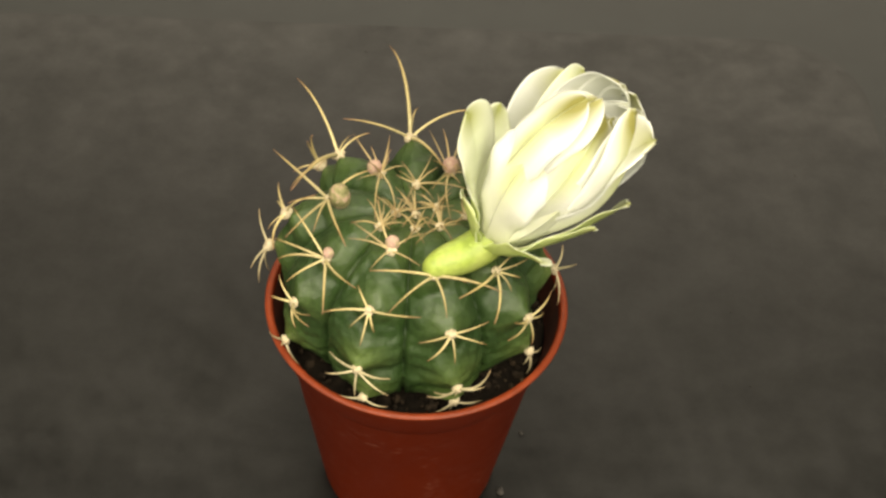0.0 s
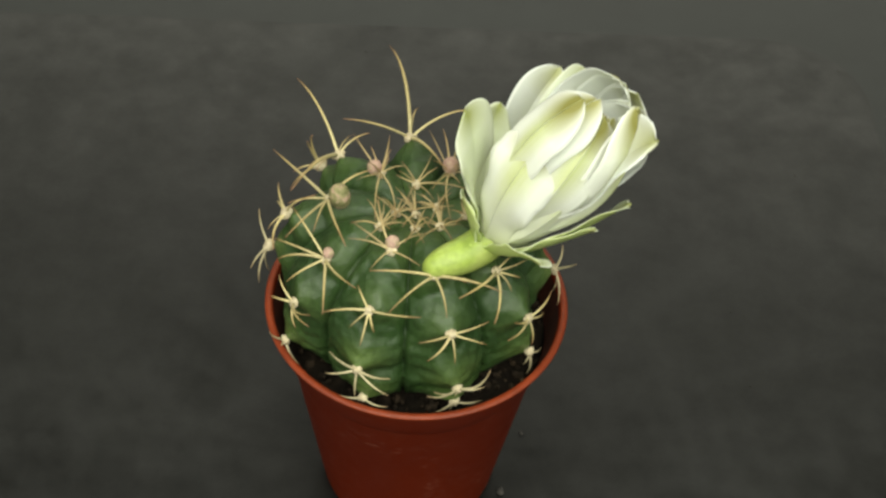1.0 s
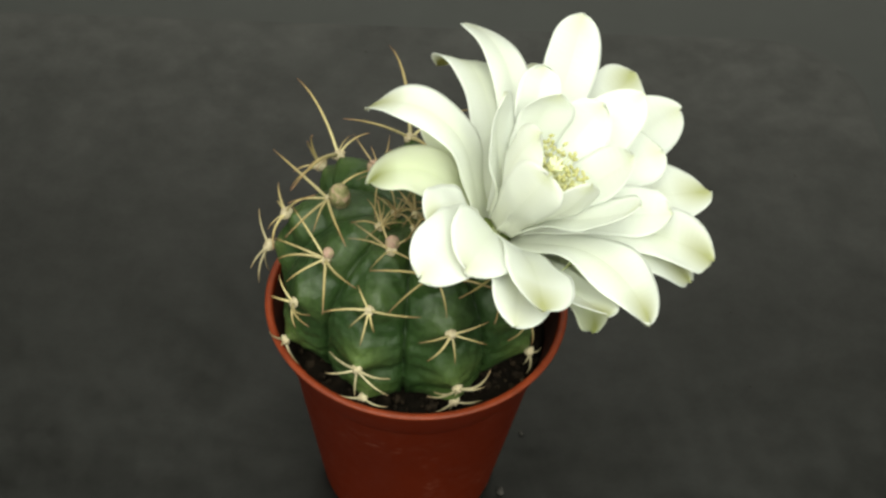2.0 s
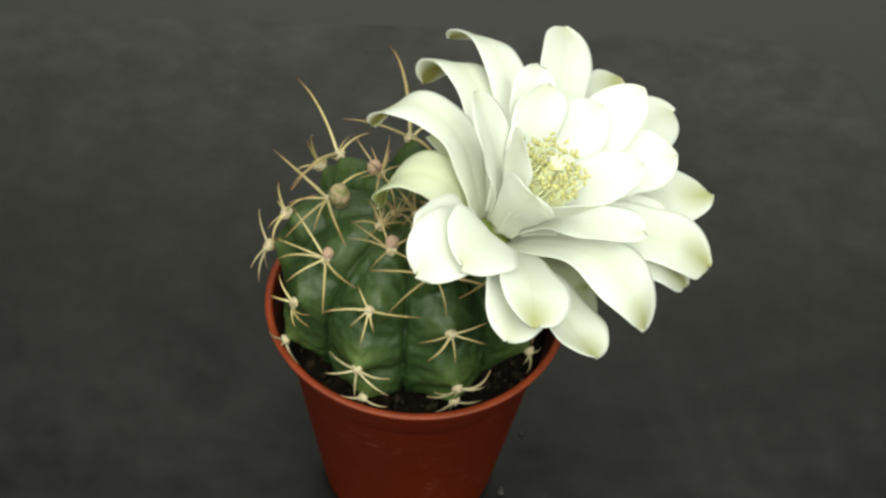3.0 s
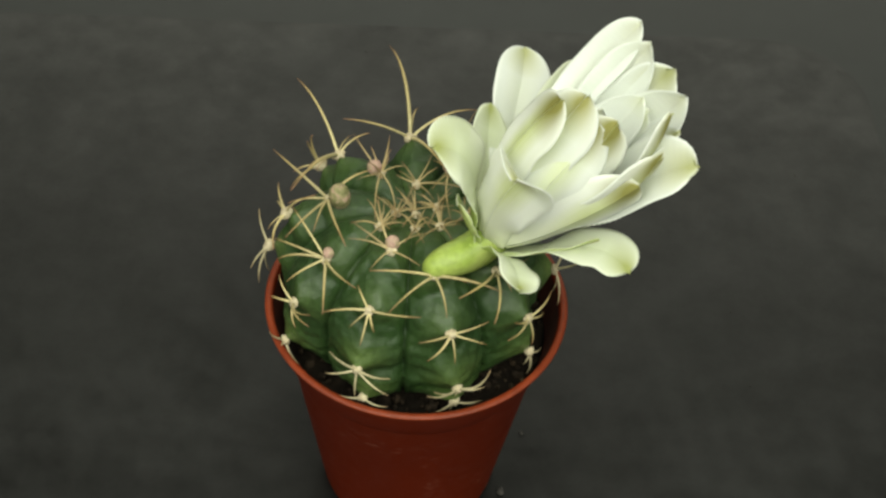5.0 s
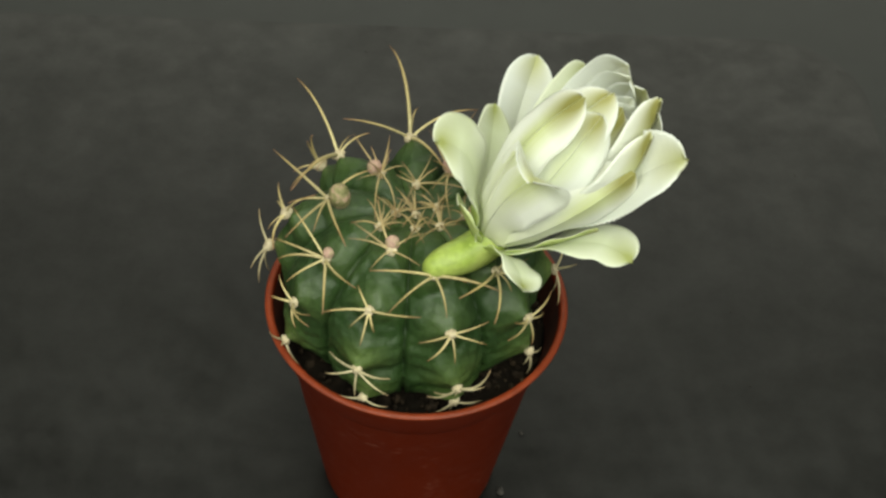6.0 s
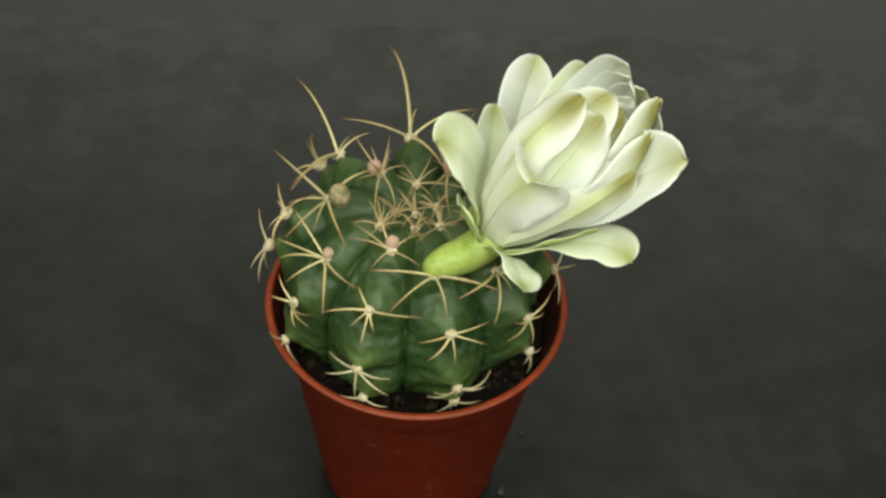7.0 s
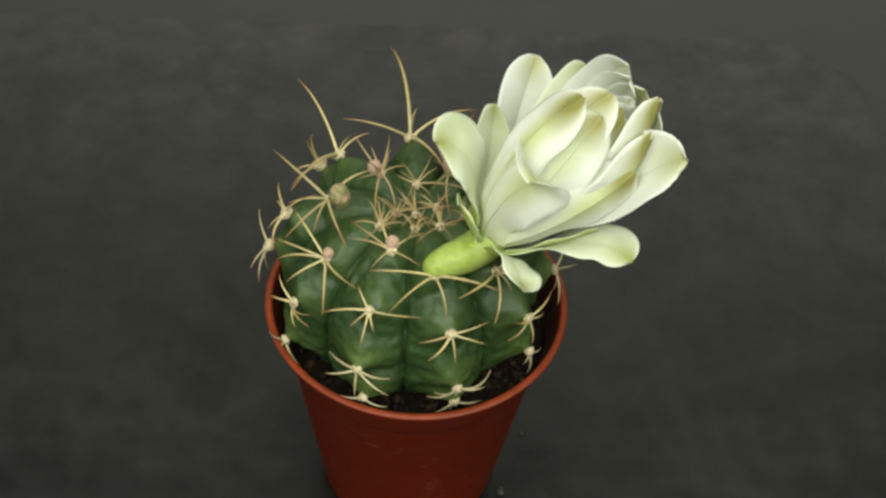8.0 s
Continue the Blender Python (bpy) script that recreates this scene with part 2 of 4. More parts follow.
# ---- the room and the table ----
GROUND = -0.0055
tagged(part("tabletop", rounded_slab(-0.9, -0.7, 0.9, 0.7, GROUND - 0.035, GROUND - 0.0015, 0.02), TABLE_GREY), "grey-green matt laminate tabletop under the dark mat", "table", kind="structure")
for lx in (-0.84, 0.84):
    for ly in (-0.64, 0.64):
        tagged(part("table_leg", box(lx - 0.03, ly - 0.03, -0.75, lx + 0.03, ly + 0.03, GROUND - 0.035), TABLE_GREY), "grey square leg under the tabletop", "table", "table legs", "structure")
tagged(part("floor", box(-2.0, -2.0, -0.80, 2.0, 2.0, -0.75), WALL_PAINT), "plain grey floor of the room", "floor", kind="structure")
tagged(part("ceiling", box(-2.0, -2.0, 1.70, 2.0, 2.0, 1.75), WALL_PAINT), "plain pale ceiling of the room", "ceiling", kind="structure")
for wall, dims in (("wall_north", (-2.0, 2.0, -0.8, 2.0, 2.1, 1.75)), ("wall_south", (-2.0, -2.1, -0.8, 2.0, -2.0, 1.75)),
                   ("wall_east", (2.0, -2.1, -0.8, 2.1, 2.1, 1.75)), ("wall_west", (-2.1, -2.1, -0.8, -2.0, 2.1, 1.75))):
    tagged(part(wall, box(*dims), WALL_PAINT), "plain pale painted wall of the room", "wall", kind="structure")
mat_sheet = part("table_mat", rounded_slab(-0.45, -0.35, 0.136, 0.163, GROUND - 0.0015, GROUND, 0.030), MAT_GREY)
mat_sheet.rotation_euler.z = radians(3.0)
DUST = mottled("dust", [(0.3, (0.018, 0.016, 0.014)), (0.7, (0.040, 0.035, 0.030))], 200, 0.9)


def build_dust():
    rnd = random.Random(21)
    bm = bmesh.new()
    for k in range(34):
        x, y, s = rnd.uniform(-0.14, 0.15), rnd.uniform(-0.09, 0.16), rnd.uniform(0.00008, 0.00028)
        bmesh.ops.create_icosphere(bm, subdivisions=1, radius=1.0, matrix=Matrix.LocRotScale((x, y, GROUND + s * 0.3), Euler((0, 0, rnd.uniform(0, 3))), (s * rnd.uniform(1, 3), s, s * 0.5)))
    tagged(part("dust_specks", smooth(bm), DUST), "pale dust specks scattered over the dark mat", "dust", kind="stuff")
    for x, y, s, name in ((0.0269, 0.0111, 0.0006, "soil_crumb"), (0.0222, -0.0066, 0.0010, "soil_crumb")):
        bm = bmesh.new()
        made = bmesh.ops.create_icosphere(bm, subdivisions=2, radius=s)
        for v in made["verts"]:
            v.co *= 1 + 0.5 * noise.noise(v.co * 900 + Vector((x * 90, 0, 0)))
            v.co.z *= 0.6
        crumb = part(name, smooth(bm), DUST)
        crumb.location = (x, y, GROUND + s * 0.45)
        tagged(crumb, "small pale brown crumb lying on the dark mat", "crumb", "crumbs on the mat")


tagged(mat_sheet, "dark charcoal matt mat lying on the table", "mat")
build_dust()


# ---- pot ----
def build_pot():
    pot = tagged(new("plant_pot"), "orange-red plastic nursery pot with a rolled rim, on the mat", "plant pot")
    outer = [(0.0178, GROUND), (0.0195, GROUND + 0.0006), (0.0201, GROUND + 0.0030), (0.0273, 0.0425), (0.0279, 0.0437), (0.0288, 0.0452),
             (0.0302, 0.0510), (0.0312, 0.0536)]
    bm = lathe(bmesh.new(), [(0.0, GROUND)] + outer + [(0.0306, 0.0536), (0.0304, 0.0532)], 128)
    bmesh.ops.remove_doubles(bm, verts=bm.verts, dist=1e-6)
    part("pot_wall", smooth(bm), POT_RED, pot)
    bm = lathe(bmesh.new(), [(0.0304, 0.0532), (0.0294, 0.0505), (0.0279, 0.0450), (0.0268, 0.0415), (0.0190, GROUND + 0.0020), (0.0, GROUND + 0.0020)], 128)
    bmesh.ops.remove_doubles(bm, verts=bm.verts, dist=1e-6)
    part("inner_wall", smooth(bm), POT_INSIDE, pot, "inside of the pot, mottled dark brown")
    bm = bmesh.new()
    lip = [(0.0314 + 0.0008 * math.cos(a), 0.0540 + 0.0005 * math.sin(a)) for a in [2 * math.pi * k / 14 for k in range(14)]]
    lathe(bm, lip + lip[:1], 128)
    bmesh.ops.remove_doubles(bm, verts=bm.verts, dist=1e-6)
    part("rim", smooth(bm), POT_RIM_LIT, pot, "rolled orange rim")
    return pot


build_pot()


def build_soil():
    bm = bmesh.new()
    count, rings = 96, 26
    top = 0.0465
    for i in range(rings + 1):
        r = 0.0280 * i / rings
        for k in range(count):
            a = 2 * math.pi * k / count
            p = Vector((r * math.cos(a), r * math.sin(a), 0))
            p.z = top + 0.0016 * noise.noise(p * 160) + 0.0011 * noise.noise(p * 480) + 0.0006 * noise.noise(p * 1100)
            bm.verts.new(p)
    bm.verts.ensure_lookup_table()
    for i in range(rings):
        for k in range(count):
            a, b = i * count + k, i * count + (k + 1) % count
            bm.faces.new([bm.verts[j] for j in (a, b, b + count, a + count)])
    low = [bm.verts.new((0.0262 * math.cos(2 * math.pi * k / count), 0.0262 * math.sin(2 * math.pi * k / count), 0.0405)) for k in range(count)]
    edge = rings * count
    bm.verts.ensure_lookup_table()
    for k in range(count):
        bm.faces.new((bm.verts[edge + k], bm.verts[edge + (k + 1) % count], low[(k + 1) % count], low[k]))
    soil = tagged(part("potting_soil", smooth(bm), SOIL), "dark crumbly peat soil filling the pot", "soil", kind="stuff")
    rnd = random.Random(5)
    bm = bmesh.new()
    for _ in range(240):
        a, r = rnd.uniform(0, 2 * math.pi), rnd.uniform(0.018, 0.0278)
        s = rnd.uniform(0.0003, 0.0011)
        m = Matrix.LocRotScale((r * math.cos(a), r * math.sin(a), top + rnd.uniform(0.0, 0.0012)), Euler((rnd.uniform(0, 6), rnd.uniform(0, 6), 0)), (s, s * rnd.uniform(0.5, 1), s * rnd.uniform(0.4, 0.9)))
        made = bmesh.ops.create_icosphere(bm, subdivisions=2, radius=1.0, matrix=m)
        for v in made["verts"]:
            v.co += Vector((rnd.uniform(-1, 1), rnd.uniform(-1, 1), rnd.uniform(-1, 1))) * s * 0.22
    tagged(part("soil_crumbs", smooth(bm), GRIT), "small brown crumbs and grit on the soil", "soil", kind="stuff")


build_soil()

# ---- cactus ----
BX, RB, ZC, CU, CL = -0.0015, 0.0292, 0.0640, 0.0215, 0.0235


def body_point(az, ps):
    """Ribbed, flattened globe: az degrees round the axis, ps degrees down from the crown."""
    a = radians(ps)
    s, c = abs(math.sin(a)), math.cos(a)
    r = RB * s ** 0.86
    z = ZC + (CU * c ** 0.86 if c > 0 else -CL * (-c) ** 0.9)
    g = abs(math.cos(radians(4.5 * (az - 90.0))))
    groove = (1 - g ** 0.55) * min(max((r - 0.004) / 0.012, 0), 1) * (1 - 0.55 * min(max((ps - 72) / 35, 0), 1))
    z -= 0.0055 * math.exp(-(r / 0.011) ** 2) + 0.0042 * groove * max(c, 0)
    r *= 1 - 0.13 * groove - 0.030 * max(0, 1 - g / 0.16) * min(max((r - 0.006) / 0.012, 0), 1)
    return Vector((BX + r * math.cos(radians(az)), r * math.sin(radians(az)), z))


def body_frame(az, ps):
    """Outward normal, downhill and sideways directions on the nearest rib crest."""
    k = 90 + 40 * round((az - 90) / 40)
    t = body_point(k, ps + 0.3) - body_point(k, ps)
    n = t.cross(Vector((-math.sin(radians(k)), math.cos(radians(k)), 0))).normalized()
    if n.dot(body_point(k, ps) - Vector((BX, 0, ZC - 0.01))) < 0:
        n = -n
    lat = Vector((-math.sin(radians(az)), math.cos(radians(az)), 0))
    down = lat.cross(n).normalized()
    if down.z > 0:
        down = -down
    return n, down, n.cross(down)


# Each areole: degrees round, degrees from the crown, and its spines as (turn, lift, millimetres).
AREOLES = [
    (-107, 89, [(-133, 22, 7.6), (-69, 22, 7.2), (3, 22, 7.0), (78, 22, 8.5), (119, 22, 10.1)]),
    (-106, 56, [(-73, 22, 9.4), (101, 21, 12.3), (-34, 23, 5.4), (4, 22, 7.3), (31, 21, 4.6), (-144, 21, 5.6)]),
    (-139, 45, [(-68, 22, 12.4), (-45, 22, 10.5), (-10, 22, 9.3), (61, 22, 15.7), (94, 22, 15.7), (-103, 22, 13.2)]),
    (-105, 26, [(-79, 22, 9.1), (-14, 22, 7.9), (65, 22, 8.7), (-105, 22, 10.0), (130, 22, 8.0), (-148, 22, 12.3)]),
    (-75, 37, [(-95, 22, 14.1), (-55, 22, 14.3), (2, 21, 10.1), (62, 22, 14.2), (66, 21, 6.6)]),
    (-71, 66, [(-94, 23, 7.8), (-57, 22, 7.4), (-2, 21, 6.2), (67, 23, 7.5), (106, 23, 8.0)]),
    (-68, 99, [(-120, 22, 9.4), (-128, 22, 8.2), (97, 22, 5.7), (159, 20, 13.0), (-7, 23, 3.0)]),
    (-66, 119, [(-48, 22, 5.6), (112, 21, 5.6), (-2, 23, 5.5)]),
    (-40, 46, [(-94, 22, 16.2), (-57, 22, 14.1), (-5, 22, 5.3), (41, 21, 5.5), (76, 21, 8.0), (97, 23, 5.7)]),
    (-35, 78, [(-111, 17, 12.3), (-18, 22, 6.0), (71, 23, 4.9), (113, 22, 7.6), (-126, 18, 8.8)]),
    (-29, 106, [(-17, 22, 4.1), (2, 22, 8.2), (58, 22, 6.2)]),
    (-141, 75, [(-63, 22, 7.2), (64, 22, 5.7), (109, 18, 12.2), (120, 17, 11.8), (-119, 22, 6.7)]),
    (-149, 108, [(170, 22, 7.4), (50, 11, 6.0), (137, 22, 5.2)]),
    (-106, 113, [(-81, 22, 5.4), (108, 13, 6.2), (-34, 22, 3.5)]),
    (-180, 33, [(-45, 22, 17.7), (15, 22, 8.6), (73, 22, 18.4), (91, 22, 16.0), (110, 15, 22.0), (-162, 22, 11.0)]),
    (178, 59, [(-74, 22, 10.5), (-57, 22, 6.6), (36, 22, 5.3), (96, 7, 12.4), (162, 6, 12.6)]),
    (176, 88, [(-171, 22, 9.6), (88, 22, 7.6), (21, 14, 9.4), (1, 7, 8.0)]),
    (137, 48, [(-24, 36, 27.8), (90, 11, 8.0), (-132, 22, 8.5), (121, 3, 23.2), (-64, 22, 7.8), (108, 6, 8.0)]),
    (96, 41, [(10, 33, 29.1), (-10, 22, 13.2), (107, 20, 15.9), (-66, 22, 16.9), (-164, 0, 22.0)]),
    (139, 67, [(160, 22, 12.9), (24, 9, 10.3), (82, 22, 6.5), (153, 22, 11.9)]),
    (135, 18, [(179, 23, 10.3), (129, 23, 9.0), (-46, 22, 17.5), (-99, 22, 6.2), (-32, 22, 17.7)]),
    (53, 19, [(-116, 22, 10.8), (-133, 22, 10.3), (-165, 22, 15.5), (42, 22, 19.2), (103, 23, 6.5), (7, 22, 6.9)]),
    (90, 10, [(-106, 23, 4.9), (140, 22, 4.5), (-18, 22, 6.2), (43, 22, 6.1), (75, 22, 13.5)]),
    (-135, 16, [(162, 22, 7.2), (61, 22, 7.0), (-120, 22, 8.3), (-36, 23, 5.8), (-157, 22, 7.8)]),
    (-154, 6, [(128, 21, 6.0), (-68, 22, 6.0), (49, 21, 5.2), (-128, 22, 7.8)]),
    (-73, 2, [(19, 22, 8.4), (-173, 22, 10.7), (-13, 21, 4.9), (142, 22, 7.0)]),
    (-44, 13, [(-148, 22, 4.9), (108, 22, 9.9), (-86, 23, 3.3), (17, 22, 4.3), (156, 22, 9.4)]),
    (6, 7, [(-135, 23, 5.7), (72, 21, 6.1), (-20, 23, 4.0), (162, 22, 4.3)]),
    (-84, 10, [(166, 20, 11.2), (-173, 19, 11.3), (24, 21, 2.7), (-63, 21, 2.3)]),
    (-8, 19, [(-127, 21, 3.8), (67, 21, 4.9), (-68, 23, 4.3)]),
    (4, 90, [(-143, 22, 10.2), (-20, 12, 8.9), (166, 22, 6.3), (4, 6, 8.5)]),
]


def build_cactus():
    cactus = tagged(new("globe_cactus"), "round ribbed green cactus with long tan spines, growing in the pot", "cactus")
    cactus.location = (BX, 0, 0.0465)
    seats = []
    for az, ps, spines in AREOLES:
        n, down, lat = body_frame(az, ps)
        seats.append((az, ps, body_point(az, ps), n, down))
    bm = bmesh.new()
    layer = bm.loops.layers.uv.new("UVMap")
    na, steps = 360, [1.0] + [1.5 * k for k in range(1, 98)]
    grid = []
    for ps in steps:
        row = []
        for k in range(na):
            az = 360.0 * k / na
            p = body_point(az, ps)
            q, chin_light = p.copy(), 0.0
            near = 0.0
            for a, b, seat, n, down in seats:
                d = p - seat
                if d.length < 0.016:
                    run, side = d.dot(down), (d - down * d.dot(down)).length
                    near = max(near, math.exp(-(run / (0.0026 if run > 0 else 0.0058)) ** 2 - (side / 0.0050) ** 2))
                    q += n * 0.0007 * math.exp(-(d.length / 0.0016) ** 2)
            # Yellower tint on each bump, lightened as its upper side would be lit.
            chin_light = near * (1.0 if ps > 78 else 0.5)
            out = (p - Vector((BX, 0, ZC - 0.004))).normalized()
            q -= out * 0.0025 * (1 - near) * min(max((ps - 14) / 30, 0), 1) * (1 - 0.45 * min(max((ps - 80) / 25, 0), 1))
            low = min(max((ps - 74) / 22, 0), 1)
            fold = noise.noise(Vector((p.x * 90, p.y * 90, p.z * 520))) + 0.5 * noise.noise(Vector((p.x * 210, p.y * 210, p.z * 1100)))
            q -= out * 0.0009 * low * abs(fold)
            q += out * (0.0009 * noise.noise(p * 140) - 0.0007 * abs(noise.noise(p * 260)) + 0.00035 * noise.noise(p * 520))
            row.append((bm.verts.new(q - cactus.location), chin_light))
        grid.append(row)
    for a, b in zip(grid, grid[1:]):
        for k in range(na):
            corners = (a[k], b[k], b[(k + 1) % na], a[(k + 1) % na])
            f = bm.faces.new([c[0] for c in corners])
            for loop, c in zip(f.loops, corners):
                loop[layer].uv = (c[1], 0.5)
    bm.faces.new([c[0] for c in grid[0]])
    bm.faces.new([c[0] for c in reversed(grid[-1])])
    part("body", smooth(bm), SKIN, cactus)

    rnd = random.Random(11)
    for (az, ps, spines), (_, _, seat, n, down) in zip(AREOLES, seats):
        lat = n.cross(down)
        size = 0.00132 if ps > 30 and 60 < az < 180 else 0.00104 if ps > 30 else 0.00100
        bm = bmesh.new()
        bmesh.ops.create_icosphere(bm, subdivisions=3, radius=size)
        for v in bm.verts:
            v.co *= 1 + 0.45 * noise.noise(v.co * 1500 + Vector((az, ps, 0)))
            v.co.z *= 0.8
        felt = part("areole", smooth(bm), AREOLE, cactus, "cream woolly areole")
        m = Matrix((down, lat, n)).transposed().to_4x4()
        m.translation = seat + n * 0.0010 - cactus.location
        felt.matrix_local = m
        extra = [(rnd.uniform(-180, 180), rnd.uniform(25, 65), rnd.uniform(3.0, 7.5)) for _ in range(7 if ps < 24 else 0)]
        for turn, lift, mm in spines + extra:
            a, e, length = radians(turn), radians(lift), mm * 0.001
            flat = Vector((math.cos(a), math.sin(a), 0))
            tip = flat * math.cos(e) * length + Vector((0, 0, math.sin(e) * length - 0.0010))
            bow = Vector((0, 0, 1)) * length * rnd.uniform(0.05, 0.12) + flat.cross(Vector((0, 0, 1))) * length * rnd.uniform(-0.05, 0.05)
            pts = []
            for i in range(8):
                u = i / 7
                pts.append(tip * u + bow * 4 * u * (1 - u))
            thick = (0.00025 + 0.000011 * min(mm, 14)) * rnd.uniform(0.85, 1.15) * (0.62 if ps < 30 else 0.78 if mm < 20 else 0.95)
            part("spine", sweep(bmesh.new(), pts, [thick * (1 - 0.75 * (i / 7) ** 1.5) for i in range(8)], 6, True), SPINE_YOUNG if ps < 30 else SPINE_OLD if ps > 80 else SPINE, felt)

    # woolly pinkish buds between the young areoles
    for az, ps, radius, tall, off in ((-174, 28, 0.0021, 1.40, 0.0020), (137, 21, 0.0015, 1.1, 0.0008), (55, 21, 0.0017, 1.15, 0.0008), (-106, 23, 0.0014, 1.1, 0.0006), (-139, 42, 0.0011, 1.0, 0.0010), (18, 30, 0.0015, 1.2, 0.0008)):
        n, down, lat = body_frame(az, ps)
        bm = bmesh.new()
        bmesh.ops.create_icosphere(bm, subdivisions=3, radius=radius)
        for v in bm.verts:
            v.co.z *= tall
            turn, up = math.atan2(v.co.y, v.co.x), v.co.z / radius
            v.co *= 1 + 0.10 * noise.noise(v.co * 1500) + 0.07 * abs(math.sin(2.5 * turn + 3.2 * up)) * abs(math.sin(2.5 * turn - 3.2 * up))
        bud = part("flower_bud", smooth(bm), BUD_GREEN if tall > 1.3 else BUD_PINK, cactus, "small pinkish-green scaly flower bud")
        bud.location = body_point(az, ps) + n * (off + radius * tall * 0.7) - cactus.location
        bud.rotation_euler = n.to_track_quat("Z", "X").to_euler()
    return cactus


build_cactus()


# ---- flower ----
STAGES = [0.8, 1.3, 1.5, 1.7, 2.8, 3.0, 3.5, 4.0, 4.5, 5.8]
RISE = [-6, -6, -6.5, -6.5, -1.2, -1.5, -4.5, -6, -6, -6]
LEANS = [68, 66, 62, 52, 44, 44, 48, 54, 60, 68]
TOWARD, SIDE, ABOVE = Vector((0.0, -0.6828, 0.7306)), Vector((0.99756, 0.05096, 0.04763)), Vector((-0.06976, 0.72883, 0.68114))
CALYX = Vector((0.01387, -0.01047, 0.08565))
RINGS = {0: (3.6, -1.0), 1: (3.6, 1.0), 2: (3.4, 3.0), 3: (3.2, 6.0)}
FOLDS = [16, 15, 13, 8, 0, 0, 3, 7, 10, 15]
MOMENTS = [0.0, 0.8, 1.0, 1.1, 1.2, 1.3, 1.4, 1.5, 1.6, 1.7, 1.8, 1.9, 2.05, 2.25, 2.5, 2.8, 3.0, 3.25, 3.5, 3.75, 4.0, 4.25, 4.5, 4.7, 4.95, 5.3, 5.8, 8.0]
SEPAL, EDGE, PETAL, CORE = (SEPAL_IN, SEPAL_OUT), (PETAL_EDGE, PETAL_STRIPED), (PETAL_IN, PETAL_OUT), (PETAL_IN, PETAL_CORE)


def at_stage(values, t):
    """A value between the stages, by the pace of the opening and the closing."""
    if t <= STAGES[0]:
        return values[0]
    if t >= STAGES[-1]:
        return values[-1]
    i = max(k for k in range(len(STAGES) - 1) if STAGES[k] <= t)
    u = (t - STAGES[i]) / (STAGES[i + 1] - STAGES[i])
    u = {0: u ** 2.2, 3: 1 - (1 - u) ** 3.5, 8: 1 - (1 - u) ** 2}.get(i, u)
    return values[i] + (values[i + 1] - values[i]) * u


def head_turn(t):
    """The flower's own axes: its z along the flower, its x to the side."""
    a = radians(at_stage(LEANS, t))
    z = (TOWARD * math.cos(a) + (SIDE * 0.66 + ABOVE * 0.75) * math.sin(a)).normalized()
    x = (SIDE - z * SIDE.dot(z)).normalized()
    return Matrix((x, z.cross(x), z)).transposed()


def lean_at(leans, s):
    """The lean from the flower's axis at a share s of the petal's length, from the four leans of a stage."""
    return float(np.interp(s, (0.0, 0.35, 0.7, 1.0), leans))


def petal_steps(length, leans, bend, segments):
    """Start, pitch and yaw of each rigid piece of a petal, in the plane of its opening."""
    fine, place, pieces = 3, Vector((0, 0, 0)), []
    for i in range(segments):
        start = place.copy()
        for j in range(fine):
            s = (i + (j + 0.5) / fine) / segments
            al, be = radians(lean_at(leans, s)), radians(bend) * s
            place = place + Vector((math.sin(al) * math.cos(be), math.sin(be), math.cos(al) * math.cos(be))) * (length / segments / fine)
        d = place - start
        al = radians(lean_at(leans, (i + 0.5) / segments))
        flat = d.x * math.sin(al) + d.z * math.cos(al)
        pieces.append((start, al, math.atan2(d.y, flat)))
    return pieces


def roll_share(s):
    u = min(max((s - 0.15) / 0.6, 0), 1)
    return u * u * (3 - 2 * u)


def petal_poses(phi, length, ring, stages, segments, t):
    row = [at_stage([stage[k] for stage in stages], t) for k in range(len(stages[0]))] + [0, 0, 0]
    bend, twist, roll = row[4:7]
    fold = radians(at_stage(FOLDS, t)) * (1 if ring else 0.35)
    turn = (head_turn(t) @ Matrix.Rotation(radians(phi + twist), 3, "Z")).to_4x4()
    r, h = RINGS[ring]
    poses = []
    for i, (start, pitch, yaw) in enumerate(petal_steps(length, row[:4], bend, segments)):
        m = Matrix.Translation(start + Vector((r, 0, h)) * 0.001) @ Matrix.Rotation(pitch, 4, "Y") @ Matrix.Rotation(-yaw, 4, "X") @ Matrix.Rotation(radians(roll) * roll_share(i / segments), 4, "Z")
        for side in (-1, 1):
            poses.append(Matrix.Translation(CALYX) @ turn @ m @ Matrix.Rotation(fold * side, 4, "Z"))
    return poses


def petal_width(s, blunt):
    top = 0.72
    if s < top:
        u = s / top
        return 0.58 + 0.42 * (u * u * (3 - 2 * u))
    u = (s - top) / (1 - top)
    return max(1 - u ** (2.1 + blunt), 0.0) ** 0.58


